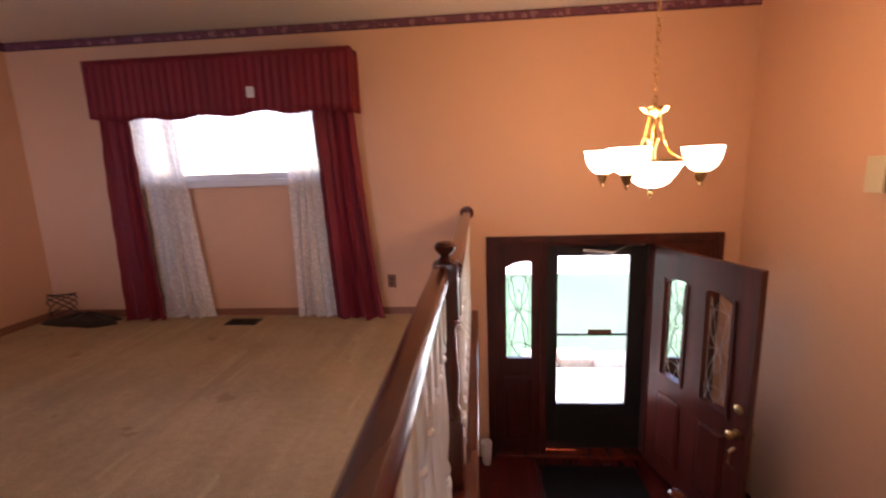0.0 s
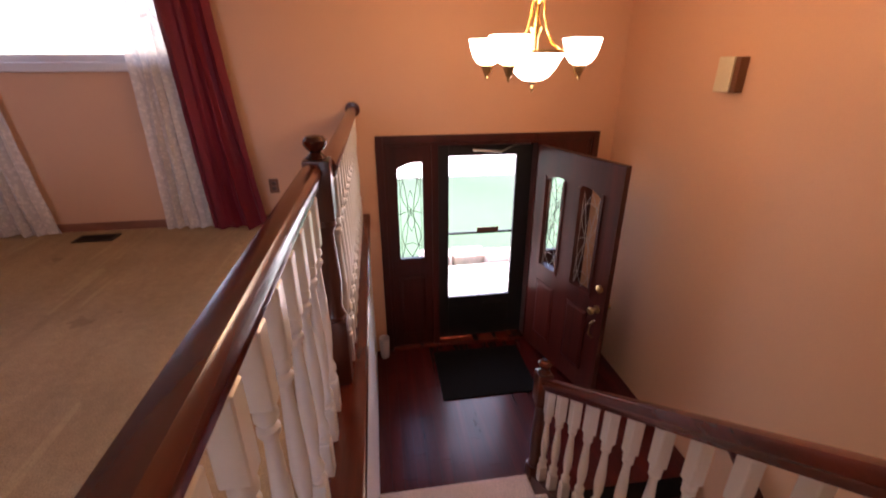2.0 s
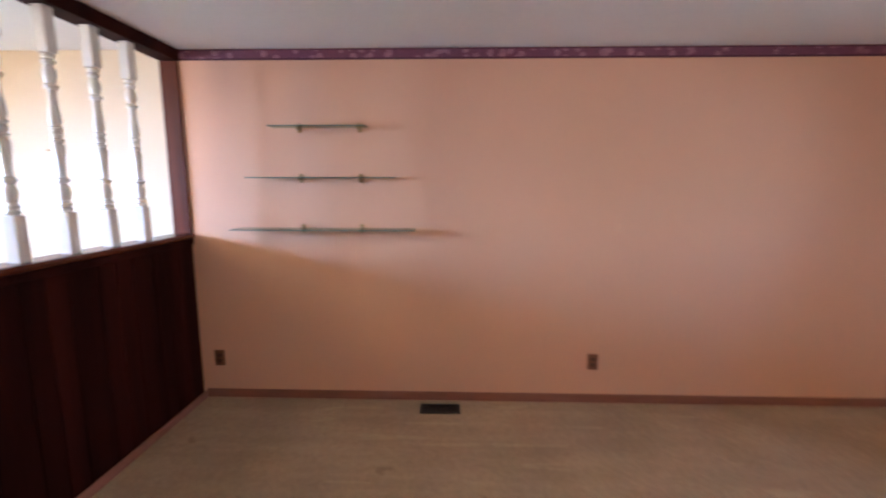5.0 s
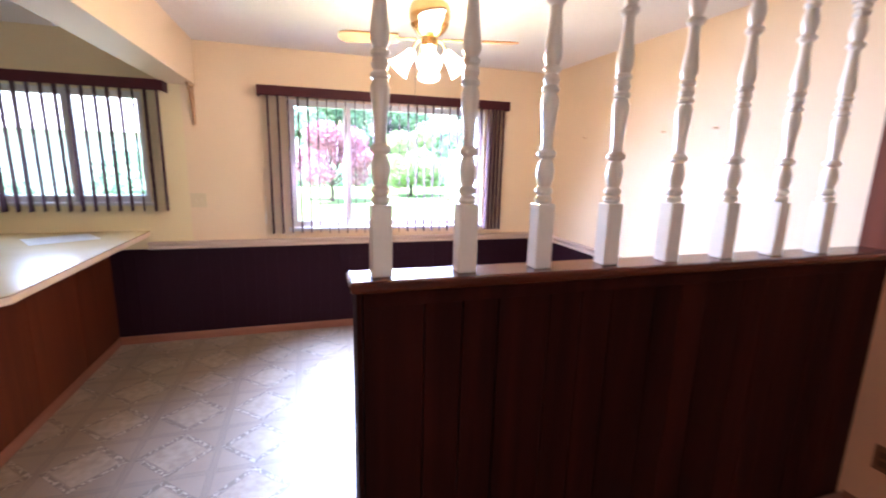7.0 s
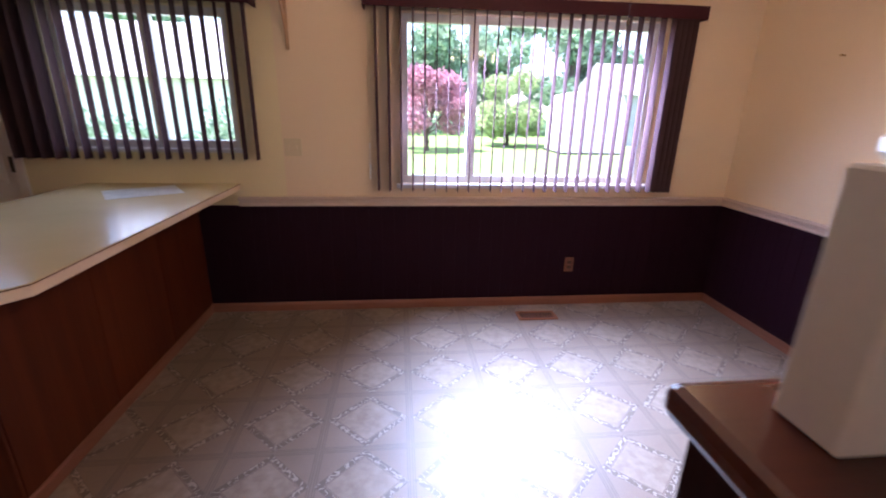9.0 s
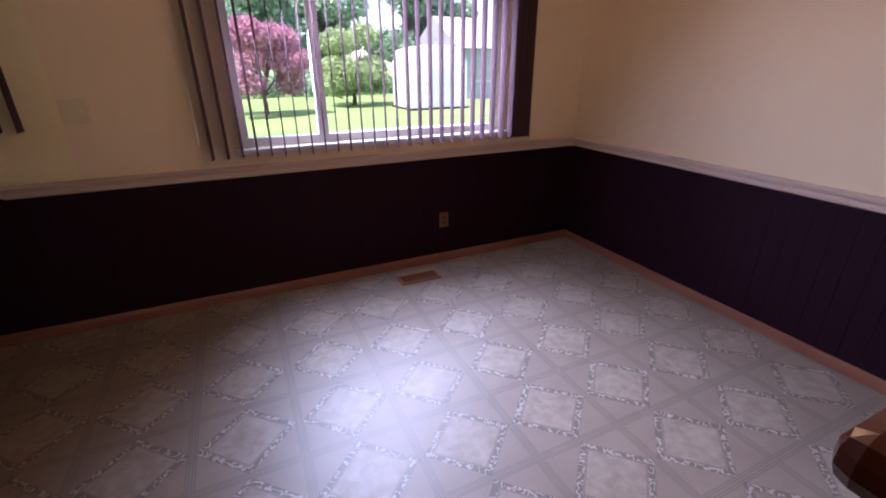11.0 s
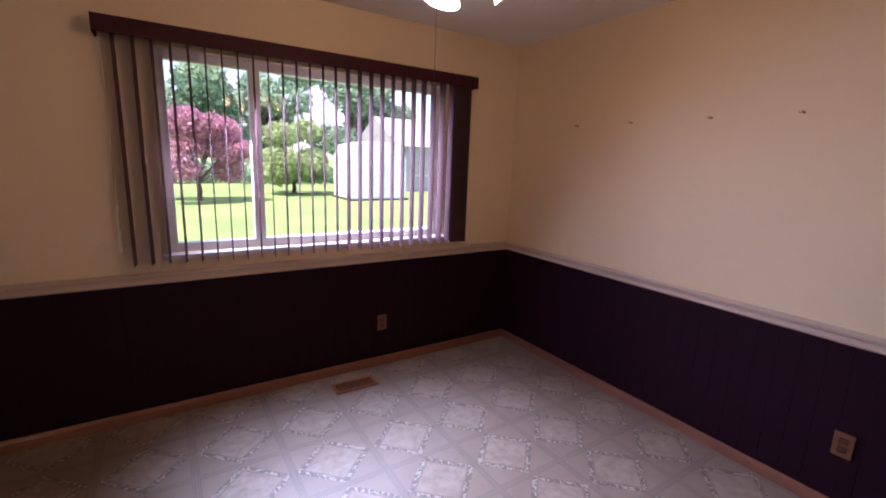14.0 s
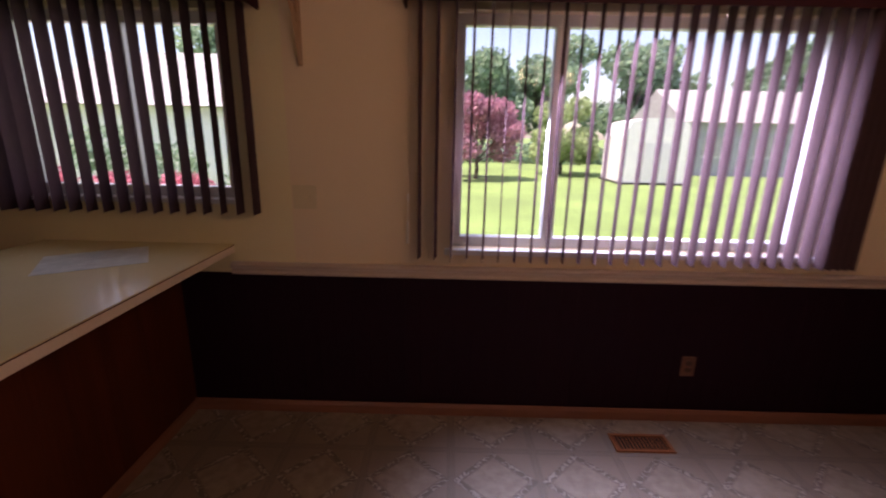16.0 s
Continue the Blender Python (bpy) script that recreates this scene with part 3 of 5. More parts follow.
def window(name, x0, x1, z0, z1, y_in, out, mullions, label):
    """A white vinyl window set in an opening; out is +1 or -1 along y. Its panes are split at the mullions."""
    w = empty(name, ((x0 + x1) / 2, y_in, z0), label, "window", kind="structure")
    f, y0, y1 = 0.05, y_in + out * 0.05, y_in + out * 0.11
    for n, d in (("window_frame", (x0, x1, y0, y1, z0, z0 + f)), ("window_frame", (x0, x1, y0, y1, z1 - f, z1)), ("window_frame", (x0, x0 + f, y0, y1, z0 + f, z1 - f)), ("window_frame", (x1 - f, x1, y0, y1, z0 + f, z1 - f))):
        boxpart(n, d, M_VINYLFRAME, w, bevel=0.004)
    for mx in mullions:
        boxpart("mullion", (mx - 0.03, mx + 0.03, y0 - out * 0.01, y1 - out * 0.01, z0 + f, z1 - f), M_VINYLFRAME, w, bevel=0.004)
    edges = [x0 + f, *mullions, x1 - f]
    for a, b in zip(edges, edges[1:]):
        p = boxpart("pane", (a, b, (y0 + y1) / 2, (y0 + y1) / 2 + 0.004, z0 + f, z1 - f), M_GLASS, w)
        p.visible_shadow = False
    return w


w = window("window_1", *DWIN, 0.0, 1, [-1.962], "white framed sliding window onto a sunny garden")
boxpart("window_sill", (DWIN[0] - 0.03, DWIN[1] + 0.03, -0.03, 0.10, DWIN[2] - 0.03, DWIN[2]), M_VINYLFRAME, w, bevel=0.006)
w = window("window_2", *KWIN, 0.0, 1, [-4.0], "white framed kitchen window behind dark blinds")
boxpart("window_sill", (KWIN[0] - 0.02, KWIN[1] + 0.02, -0.025, 0.10, KWIN[2] - 0.025, KWIN[2]), M_VINYLFRAME, w, bevel=0.006)
w = window("window_3", -2.68, -1.0, 1.20, 2.10, FRONT, -1, [-1.30], "white framed window overlooking the front lawn")
boxpart("window_sill", (-2.74, -0.94, FRONT - 0.06, FRONT + 0.05, 1.14, 1.20), M_VINYLFRAME, w, bevel=0.008)

# ---- vertical blinds ----


def slat_mesh(h, material, width=0.089):
    bm = bmesh.new()
    n = 6
    rows = []
    for z in (0.0, h):
        rows.append([bm.verts.new((width * (i / n - 0.5), 0.006 * (1 - (2 * i / n - 1) ** 2), z)) for i in range(n + 1)])
    for i in range(n):
        bm.faces.new((rows[0][i], rows[0][i + 1], rows[1][i + 1], rows[1][i]))
    me = bpy.data.meshes.new("slat")
    bm.to_mesh(me)
    bm.free()
    me.materials.append(material)
    return me


def blinds(x0, x1, z_bottom, z_top, slats, label, wand_x=None, cloth=None):
    """Vertical blinds: a valance board, a head rail and slats given as (x, turn)."""
    th = empty("vertical_blinds", ((x0 + x1) / 2, 0, z_top), label, "blinds")
    bm = bmesh.new()
    box(bm, x0, x1, -0.135, -0.125, z_top - 0.078, z_top, bevel=0.003)
    box(bm, x0, x0 + 0.01, -0.125, -0.002, z_top - 0.078, z_top)
    box(bm, x1 - 0.01, x1, -0.125, -0.002, z_top - 0.078, z_top)
    box(bm, x0, x1, -0.125, -0.002, z_top - 0.006, z_top - 0.001)
    part("valance", bm, M_VALANCE, th, "dark plum fabric-covered valance board")
    boxpart("head_rail", (x0 + 0.03, x1 - 0.03, -0.085, -0.045, z_top - 0.05, z_top - 0.015), M_VINYLFRAME, th)
    me = slat_mesh(z_top - 0.055 - z_bottom, cloth or M_SLATF)
    for x, turn in slats:
        ob = new("slat", me)
        ob.matrix_world = pose(x, -0.066, z_bottom, 0, 0, turn)
        ob.parent, ob.matrix_parent_inverse = th, th.matrix_basis.inverted()
    if wand_x is not None:
        bm = bmesh.new()
        tube(bm, [(wand_x, -0.118, z_top - 0.08), (wand_x - 0.004, -0.12, 1.20)], 0.002)
        part("cord", bm, M_IVORY, th)
        bm = bmesh.new()
        tube(bm, [(wand_x - 0.004, -0.12, 1.20), (wand_x - 0.005, -0.12, 1.165)], 0.006)
        tube(bm, [(wand_x - 0.006, -0.12, 1.07), (wand_x - 0.008, -0.12, 0.965)], 0.007)
        tube(bm, [(wand_x - 0.005, -0.12, 1.165), (wand_x - 0.006, -0.12, 1.07)], 0.002)
        part("wand", bm, M_WHITE, th, "white cord weights")
    return th


rnd = random.Random(4)
NS = 30
blinds(-2.672, -0.482, 0.872, 2.072, [(-2.60 + 0.0775 * i if i < 25 else -0.705 + 0.038 * (i - 24), 83 + rnd.uniform(-3.5, 3.5)) for i in range(NS)], "open vertical blinds with dark plum slats on the dining window", -2.645)
NK = 19
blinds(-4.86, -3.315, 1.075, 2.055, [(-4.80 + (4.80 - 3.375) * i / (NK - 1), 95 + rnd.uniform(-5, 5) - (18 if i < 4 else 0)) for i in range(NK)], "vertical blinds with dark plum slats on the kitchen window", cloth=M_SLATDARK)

# ---- partition with spindles ----


def spindle_mesh(name, h, sq, block, prof, top_block=None):
    """A turned baluster with square blocks at foot and head."""
    top_block = top_block or block
    bm = bmesh.new()
    box(bm, -sq / 2, sq / 2, -sq / 2, sq / 2, 0, block, bevel=0.003, seg=1)
    box(bm, -sq / 2, sq / 2, -sq / 2, sq / 2, h - top_block, h, bevel=0.003, seg=1)
    span = h - block - top_block
    lathe(bm, [(r, block + span * f) for r, f in prof], seg=12)
    me = bpy.data.meshes.new(name)
    bmesh.ops.recalc_face_normals(bm, faces=bm.faces)
    bm.to_mesh(me)
    bm.free()
    me.materials.append(M_WHITE)
    for p in me.polygons:
        p.use_smooth = True
    me.set_sharp_from_angle(angle=radians(30))
    return me


HALF = [(0.020, 0.0), (0.026, 0.012), (0.026, 0.024), (0.019, 0.034), (0.026, 0.046), (0.026, 0.058), (0.018, 0.072), (0.024, 0.10), (0.027, 0.135), (0.022, 0.165), (0.017, 0.185), (0.028, 0.198), (0.028, 0.212), (0.017, 0.226), (0.016, 0.25), (0.019, 0.32), (0.025, 0.39), (0.026, 0.42), (0.018, 0.448), (0.025, 0.456), (0.025, 0.468), (0.018, 0.478), (0.024, 0.5)]
FULL = HALF + [(r, 1 - f) for r, f in HALF[-2::-1]]
PTOP, CAPZ = CEIL - 0.055, 1.19
pt = empty("partition", (-1.1, -2.8, 0), "half-height dark panelled partition topped with white turned spindles", "partition")
for face_y, s in ((-2.848, -1), (-2.752, 1)):
    x = -2.19
    i = 0
    while x < -0.002:
        nx = min(x + (0.115 if i % 3 else 0.175), -0.002)
        bm = bmesh.new()
        box(bm, x + 0.002, nx - 0.002, face_y, face_y - s * 0.012, DZ if s > 0 else 0.0, CAPZ - 0.035, bevel=0.002, seg=1)
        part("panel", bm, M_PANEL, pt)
        x, i = nx, i + 1
boxpart("core", (-2.185, -0.002, -2.838, -2.762, 0, CAPZ - 0.036), M_SLOT, pt)
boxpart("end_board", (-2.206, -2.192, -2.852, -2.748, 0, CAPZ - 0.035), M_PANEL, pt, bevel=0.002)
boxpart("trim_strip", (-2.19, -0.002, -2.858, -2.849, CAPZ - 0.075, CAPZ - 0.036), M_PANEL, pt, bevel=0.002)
boxpart("cap", (-2.225, -0.002, -2.872, -2.725, CAPZ - 0.034, CAPZ), M_CAP, pt, "polished cherry cap with rounded edges", bevel=0.012)
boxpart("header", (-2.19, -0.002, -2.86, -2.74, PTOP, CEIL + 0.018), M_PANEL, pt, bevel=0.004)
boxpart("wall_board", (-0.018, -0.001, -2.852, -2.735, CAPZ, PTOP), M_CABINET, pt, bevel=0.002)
SP = spindle_mesh("spindle", PTOP - CAPZ, 0.056, 0.20, FULL)
for i in range(8):
    ob = new("spindle", SP)
    ob.location = (-2.132 + 0.2495 * i, -2.80, CAPZ)
    ob.parent, ob.matrix_parent_inverse = pt, pt.matrix_basis.inverted()
baseboard("baseboard_partition", [(-0.003, -2.861), (-2.20, -2.861)], h=0.05)

# ---- upper balustrade ----
NEWEL = [(0.030, 0.0), (0.036, 0.012), (0.026, 0.024), (0.018, 0.036), (0.03, 0.05), (0.040, 0.072), (0.040, 0.088), (0.028, 0.106), (0.0, 0.112)]


def newel_post(parent, x, y, z0, z1, ball=True, size=0.075):
    bm = bmesh.new()
    box(bm, x - size / 2, x + size / 2, y - size / 2, y + size / 2, z0, z0 + 0.28, bevel=0.004)
    lathe(bm, [(size * 0.42, z0 + 0.28), (size * 0.5, z0 + 0.30), (size * 0.36, z0 + 0.33), (size * 0.46, (z0 + z1) / 2), (size * 0.34, z1 - 0.25), (size * 0.5, z1 - 0.22), (size * 0.42, z1 - 0.2)], pose(x, y, 0), 14)
    box(bm, x - size / 2, x + size / 2, y - size / 2, y + size / 2, z1 - 0.2, z1, bevel=0.004)
    p = part("newel", bm, M_CHERRYV, parent, "dark cherry newel post", smooth=True)
    if ball:
        bm = bmesh.new()
        lathe(bm, [(r * 0.95, h * 0.7) for r, h in NEWEL], pose(x, y, z1 - 0.004), 16)
        part("finial", bm, M_CHERRY, p, "glossy turned finial", smooth=True)
    return p


HAND = [(-0.026, 0.0), (-0.026, 0.016), (-0.032, 0.026), (-0.030, 0.046), (-0.020, 0.058), (0, 0.062), (0.020, 0.058), (0.030, 0.046), (0.032, 0.026), (0.026, 0.016), (0.026, 0.0)]
RX, RNEAR, RTOP = -3.82, -3.78, 0.895
bal = empty("balustrade", (RX, -6.7, 0), "landing balustrade with a cherry handrail and white turned balusters", "balustrade")
for rx, y0, y1 in ((RNEAR, -4.93, -6.19), (RX, -6.25, FRONT + 0.02)):
    bm = bmesh.new()
    extrude_profile(bm, HAND, (rx, y0, RTOP - 0.062), (rx, y1, RTOP - 0.062))
    part("handrail", bm, M_CHERRY, bal, "glossy cherry handrail", smooth=True)
    boxpart("fillet", (rx - 0.018, rx + 0.018, y1, y0, RTOP - 0.078, RTOP - 0.063), M_WHITE, bal)
bm = bmesh.new()
lathe(bm, [(0.052, 0.0), (0.056, 0.008), (0.05, 0.018), (0.0, 0.02)], pose(RX, FRONT + 0.001, RTOP - 0.03, -90, 0, 0), 20)
part("rosette", bm, M_CHERRY, bal, smooth=True)
newel_post(bal, -3.795, -6.22, 0.03, 0.90, size=0.085)
newel_post(bal, RNEAR, -4.96, 0.03, RTOP - 0.064, ball=False, size=0.06)
bm = bmesh.new()
box(bm, -3.895, -3.735, FRONT + 0.002, -4.9, -0.02, 0.032, bevel=0.008)
part("shoe_cap", bm, M_CHERRY, bal, "cherry cap board along the stairwell edge")
BP = [(0.015, 0.0), (0.021, 0.02), (0.021, 0.035), (0.014, 0.05), (0.021, 0.075), (0.023, 0.11), (0.016, 0.15), (0.013, 0.18), (0.019, 0.30), (0.0215, 0.42), (0.019, 0.58), (0.0135, 0.80), (0.0125, 0.86), (0.02, 0.885), (0.02, 0.905), (0.013, 0.92), (0.021, 0.945), (0.021, 0.97), (0.015, 1.0)]
BAL = spindle_mesh("baluster", RTOP - 0.078 - 0.032, 0.044, 0.13, BP, 0.15)
ys = [(RNEAR, -5.11 - 0.135 * i) for i in range(8)] + [(RX, -6.34 - 0.128 * i) for i in range(15)]
for rx, y in ys:
    ob = new("baluster", BAL)
    ob.location = (rx, y, 0.032)
    ob.parent, ob.matrix_parent_inverse = bal, bal.matrix_basis.inverted()
structure(boxpart("trim_stair_skirt", (STAIR_L - 0.003, STAIR_L, FRONT + 0.002, TOP_EDGE, -0.06, -0.001), M_CHERRY), "cherry fascia strip below the landing edge", "trim")

# ---- stairs ----
RISE, RUN = -FOYER / 7, (TOP_EDGE - FOOT) / 6
st = empty("staircase", ((STAIR_L + STAIR_R) / 2, FOOT, FOYER), "pale carpeted stairs down to the foyer", "stairs")
for i in range(6):
    bm = bmesh.new()
    top, y0, y1 = -RISE * (i + 1), TOP_EDGE - RUN * i, TOP_EDGE - RUN * (i + 1)
    box(bm, STAIR_R, STAIR_L - 0.001, y1 - 0.025, y0, top - 0.03, top, bevel=0.013, seg=3)
    box(bm, STAIR_R, STAIR_L - 0.001, y1, y0, top - RISE, top - 0.03)
    part("step", bm, M_STAIRCARPET, st)
boxpart("landing_nosing", (STAIR_R, STAIR_L - 0.001, TOP_EDGE - 0.025, TOP_EDGE, -0.03, 0.0), M_CARPET, st, bevel=0.01)
boxpart("landing_riser", (STAIR_R, STAIR_L - 0.001, TOP_EDGE - 0.004, TOP_EDGE, -RISE, -0.03), M_STAIRCARPET, st)
structure(boxpart("wall_stair_core", (STAIR_R - 0.06, STAIR_R - 0.002, FOOT + 0.02, TOP_EDGE, -3.2, -1.37), M_PEACH), "plain wall below the stairs", "wall")

sb = empty("stair_balustrade", (STAIR_R, FOOT, FOYER), "sloping stair rail in cherry with white turned balusters", "balustrade")
SX, SLOPE = STAIR_R - 0.03, RISE / RUN
NY = FOOT - 0.01
r0, r1 = Vector((SX, NY + 0.03, -0.472)), Vector((SX, -4.88, -0.472 + SLOPE * (-4.88 - NY - 0.03)))
bm = bmesh.new()
extrude_profile(bm, HAND, r0, r1)
part("handrail", bm, M_CHERRY, sb, "glossy cherry handrail", smooth=True)
newel_post(sb, SX, NY, FOYER, -0.38, size=0.08)
newel_post(sb, SX, -4.86, 0.0, 0.82, size=0.08)
bm = bmesh.new()
zt = lambda y: FOYER + SLOPE * (y - FOOT)  # the line of the treads
vs = []
for x in (STAIR_R - 0.001, STAIR_R - 0.06):
    vs.append([bm.verts.new((x, y, z)) for y, z in ((FOOT - 0.02, FOYER), (FOOT - 0.02, FOYER + 0.2), (TOP_EDGE, zt(TOP_EDGE) + 0.24), (TOP_EDGE, zt(TOP_EDGE) - 0.1))])
for i in range(4):
    bm.faces.new((vs[0][i], vs[0][(i + 1) % 4], vs[1][(i + 1) % 4], vs[1][i]))
bm.faces.new(vs[0])
bm.faces.new(vs[1][::-1])
part("stringer", bm, M_DOORWOOD, sb, "dark stained stringer board")
y = FOOT + 0.10
SBAL = spindle_mesh("baluster", 0.67, 0.044, 0.12, BP, 0.17)
while y < -4.95:
    ob = new("baluster", SBAL)
    ob.location = (SX, y, r0.z + SLOPE * (y - r0.y) - 0.66)
    ob.parent, ob.matrix_parent_inverse = sb, sb.matrix_basis.inverted()
    y += 0.135

lf = empty("lower_staircase", (-5.4, FOOT, FOYER), "dark wooden stairs down to the basement", "stairs")
for i in range(6):
    top, y0, y1 = FOYER - RISE * (i + 1), FOOT + RUN * i, FOOT + RUN * (i + 1)
    boxpart("step", (RIGHT + 0.001, STAIR_R - 0.061, y0, y1, top - 0.25, top), M_DOORWOOD, lf, bevel=0.006)
structure(boxpart("floor_basement", (RIGHT, STAIR_R - 0.06, TOP_EDGE - 0.1, -2.9, -2.95, -2.75), M_CARPET), "basement floor at the stair foot", "floor")
structure(boxpart("wall_basement_end", (RIGHT, STAIR_R - 0.06, -4.2, -4.1, -2.75, -0.25), M_PEACH), "plain wall at the stair foot", "wall")
hr = empty("wall_handrail", (RIGHT, -6.0, -0.6), "dark wooden handrail on the stairwell wall", "handrail")
bm = bmesh.new()
extrude_profile(bm, HAND, (RIGHT + 0.07, -6.5, -0.80), (RIGHT + 0.07, -5.1, -0.80 - SLOPE * 1.4))
part("rail", bm, M_DOORWOOD, hr, smooth=True)
for yy in (-6.3, -5.4):
    bm = bmesh.new()
    zz = -0.80 - SLOPE * (yy + 6.5)
    tube(bm, [(RIGHT, yy, zz - 0.06), (RIGHT + 0.05, yy, zz - 0.05), (RIGHT + 0.07, yy, zz)], 0.008)
    part("bracket", bm, M_OLDBRASS, hr, smooth=True)

# ---- foyer entry ----
OX0, OX1, OT = -5.79, -4.03, 0.605
en = empty("door_1", (-4.9, FRONT, FOYER), "dark red-brown entry with leaded sidelights and a black storm door", "door", kind="structure")
for d in ((OX0 - 0.058, OX0, FRONT, FRONT + 0.022, FOYER, OT + 0.058), (OX1, OX1 + 0.058, FRONT, FRONT + 0.022, FOYER, OT + 0.058), (OX0, OX1, FRONT, FRONT + 0.022, OT, OT + 0.058)):
    boxpart("casing", d, M_DOORWOOD, en, bevel=0.004)
for x0, x1 in ((OX0, OX0 + 0.03), (OX1 - 0.03, OX1), (-4.475, -4.42), (-5.37, -5.315)):
    boxpart("jamb", (x0, x1, FRONT - 0.15, FRONT + 0.004, FOYER, OT), M_DOORWOOD, en, bevel=0.003)
boxpart("head_jamb", (OX0 + 0.03, OX1 - 0.03, FRONT - 0.15, FRONT + 0.003, OT - 0.03, OT), M_DOORWOOD, en, bevel=0.003)
boxpart("threshold", (OX0, OX1, FRONT - 0.16, FRONT + 0.02, FOYER, FOYER + 0.035), M_CHERRY, en, "worn wooden threshold", bevel=0.008)


def arch_panel(bm, x0, x1, z0, z1, y0, y1, gx0, gx1, gz0, gz1, rise, tilt=0.0):
    """A board with one opening whose top edge is a soft arch, sloping by tilt from side to side."""
    n = 12
    tops = []
    for i in range(n + 1):
        f = i / n
        tops.append((gx0 + (gx1 - gx0) * f, gz1 + tilt * (f - 0.5) + rise * math.sin(math.pi * f)))
    box(bm, x0, gx0, y0, y1, z0, z1)
    box(bm, gx1, x1, y0, y1, z0, z1)
    box(bm, gx0, gx1, y0, y1, z0, gz0)
    for (ax, az), (bx, bz) in zip(tops, tops[1:]):
        vs = [bm.verts.new(v) for v in ((ax, y0, az), (bx, y0, bz), (bx, y0, z1), (ax, y0, z1), (ax, y1, az), (bx, y1, bz), (bx, y1, z1), (ax, y1, z1))]
        for f in ((0, 1, 2, 3), (4, 7, 6, 5), (0, 4, 5, 1), (2, 6, 7, 3)):
            bm.faces.new([vs[j] for j in f])
    return tops


def pane(name, x0, x1, y, z0, z1, parent):
    """One sheet of glass in a door."""
    bm = bmesh.new()
    bm.faces.new([bm.verts.new(v) for v in ((x0, y, z0), (x1, y, z0), (x1, y, z1), (x0, y, z1))])
    return part(name, bm, M_GLASS, parent)


def leading(bm, cx, w, z0, z1, y, r=0.0022):
    """Curved lead cames of a decorative glass."""
    h = z1 - z0
    for s in (-1, 1):
        tube(bm, [(cx + s * w * 0.5 * math.sin(math.pi * f * 2) * 0.8, y, z0 + h * f) for f in [i / 20 for i in range(21)]], r, 5)
        tube(bm, [(cx + s * w * (0.42 - 0.30 * math.sin(math.pi * f)), y, z0 + h * f) for f in [i / 14 for i in range(15)]], r, 5)
    for s in (-1, 1):
        tube(bm, [(cx + s * w * 0.44, y, z0), (cx + s * w * 0.44, y, z0 + h * 0.97)], r * 0.8, 5)
        tube(bm, [(cx, y, z0 + h * 0.30), (cx + s * w * 0.2, y, z0 + h * 0.42), (cx, y, z0 + h * 0.54), (cx + s * w * 0.16, y, z0 + h * 0.64), (cx, y, z0 + h * 0.76)], r * 0.8, 5)
    for f in (0.12, 0.5, 0.86):
        tube(bm, [(cx - w * 0.5, y, z0 + h * f), (cx, y, z0 + h * (f + 0.05)), (cx + w * 0.5, y, z0 + h * f)], r, 5)


def raised_panel(bm, x0, x1, z0, z1, y, s):
    """A raised field with a bevelled border on a face at y that looks along s."""
    inset, d = 0.03, 0.010
    a = [(x0, z0), (x1, z0), (x1, z1), (x0, z1)]
    b = [(x0 + inset, z0 + inset), (x1 - inset, z0 + inset), (x1 - inset, z1 - inset), (x0 + inset, z1 - inset)]
    va = [bm.verts.new((p, y + s * 0.001, q)) for p, q in a]
    vb = [bm.verts.new((p, y + s * d, q)) for p, q in b]
    for i in range(4):
        bm.faces.new((va[i], va[(i + 1) % 4], vb[(i + 1) % 4], vb[i]))
    bm.faces.new(vb)
    for x, z, xx, zz in ((x0, z0, x1, z0 + 0.008), (x0, z1 - 0.008, x1, z1), (x0, z0, x0 + 0.008, z1), (x1 - 0.008, z0, x1, z1)):
        box(bm, x, xx, y, y + s * 0.006, z, zz)


for sx0, sx1, tilt in ((-4.42, -4.06, -0.05), (-5.76, -5.37, 0.05)):
    cx = (sx0 + sx1) / 2
    bm = bmesh.new()
    g0, g1 = cx - 0.105, cx + 0.105
    arch_panel(bm, sx0, sx1, FOYER + 0.035, OT - 0.03, FRONT - 0.05, FRONT - 0.01, g0, g1, -0.41, 0.42, 0.02, tilt)
    raised_panel(bm, cx - 0.12, cx + 0.12, FOYER + 0.16, -0.58, FRONT - 0.01, 1)
    sl = part("sidelight", bm, M_DOORWOOD, en, "narrow red-brown sidelight panel")
    p = pane("glass", g0, g1, FRONT - 0.032, -0.41, 0.46, sl)
    p.visible_shadow = False
    bm = bmesh.new()
    leading(bm, cx, 0.2, -0.40, 0.40, FRONT - 0.028, 0.003)
    # the dark colour stands in for cames seen against daylight
    part("lead_came", bm, M_LEAD, sl, "curved lead cames", smooth=True)

# storm door
SD0, SD1, SY = -5.315, -4.475, FRONT - 0.12
sd = empty("storm_door", ((SD0 + SD1) / 2, SY, FOYER + 0.035), "closed black storm door with a full glass and mid rail", "storm door")
bm = bmesh.new()
gx0, gx1, gz0, gz1, mid = -5.172, -4.580, -0.885, 0.468, -0.235
box(bm, SD0 + 0.002, gx0, SY - 0.02, SY + 0.02, FOYER + 0.036, OT - 0.032, bevel=0.004)
box(bm, gx1, SD1 - 0.002, SY - 0.02, SY + 0.02, FOYER + 0.036, OT - 0.032, bevel=0.004)
box(bm, gx0, gx1, SY - 0.019, SY + 0.019, gz1, OT - 0.032)
box(bm, gx0, gx1, SY - 0.019, SY + 0.019, FOYER + 0.036, gz0)
part("frame", bm, M_BLACK, sd)
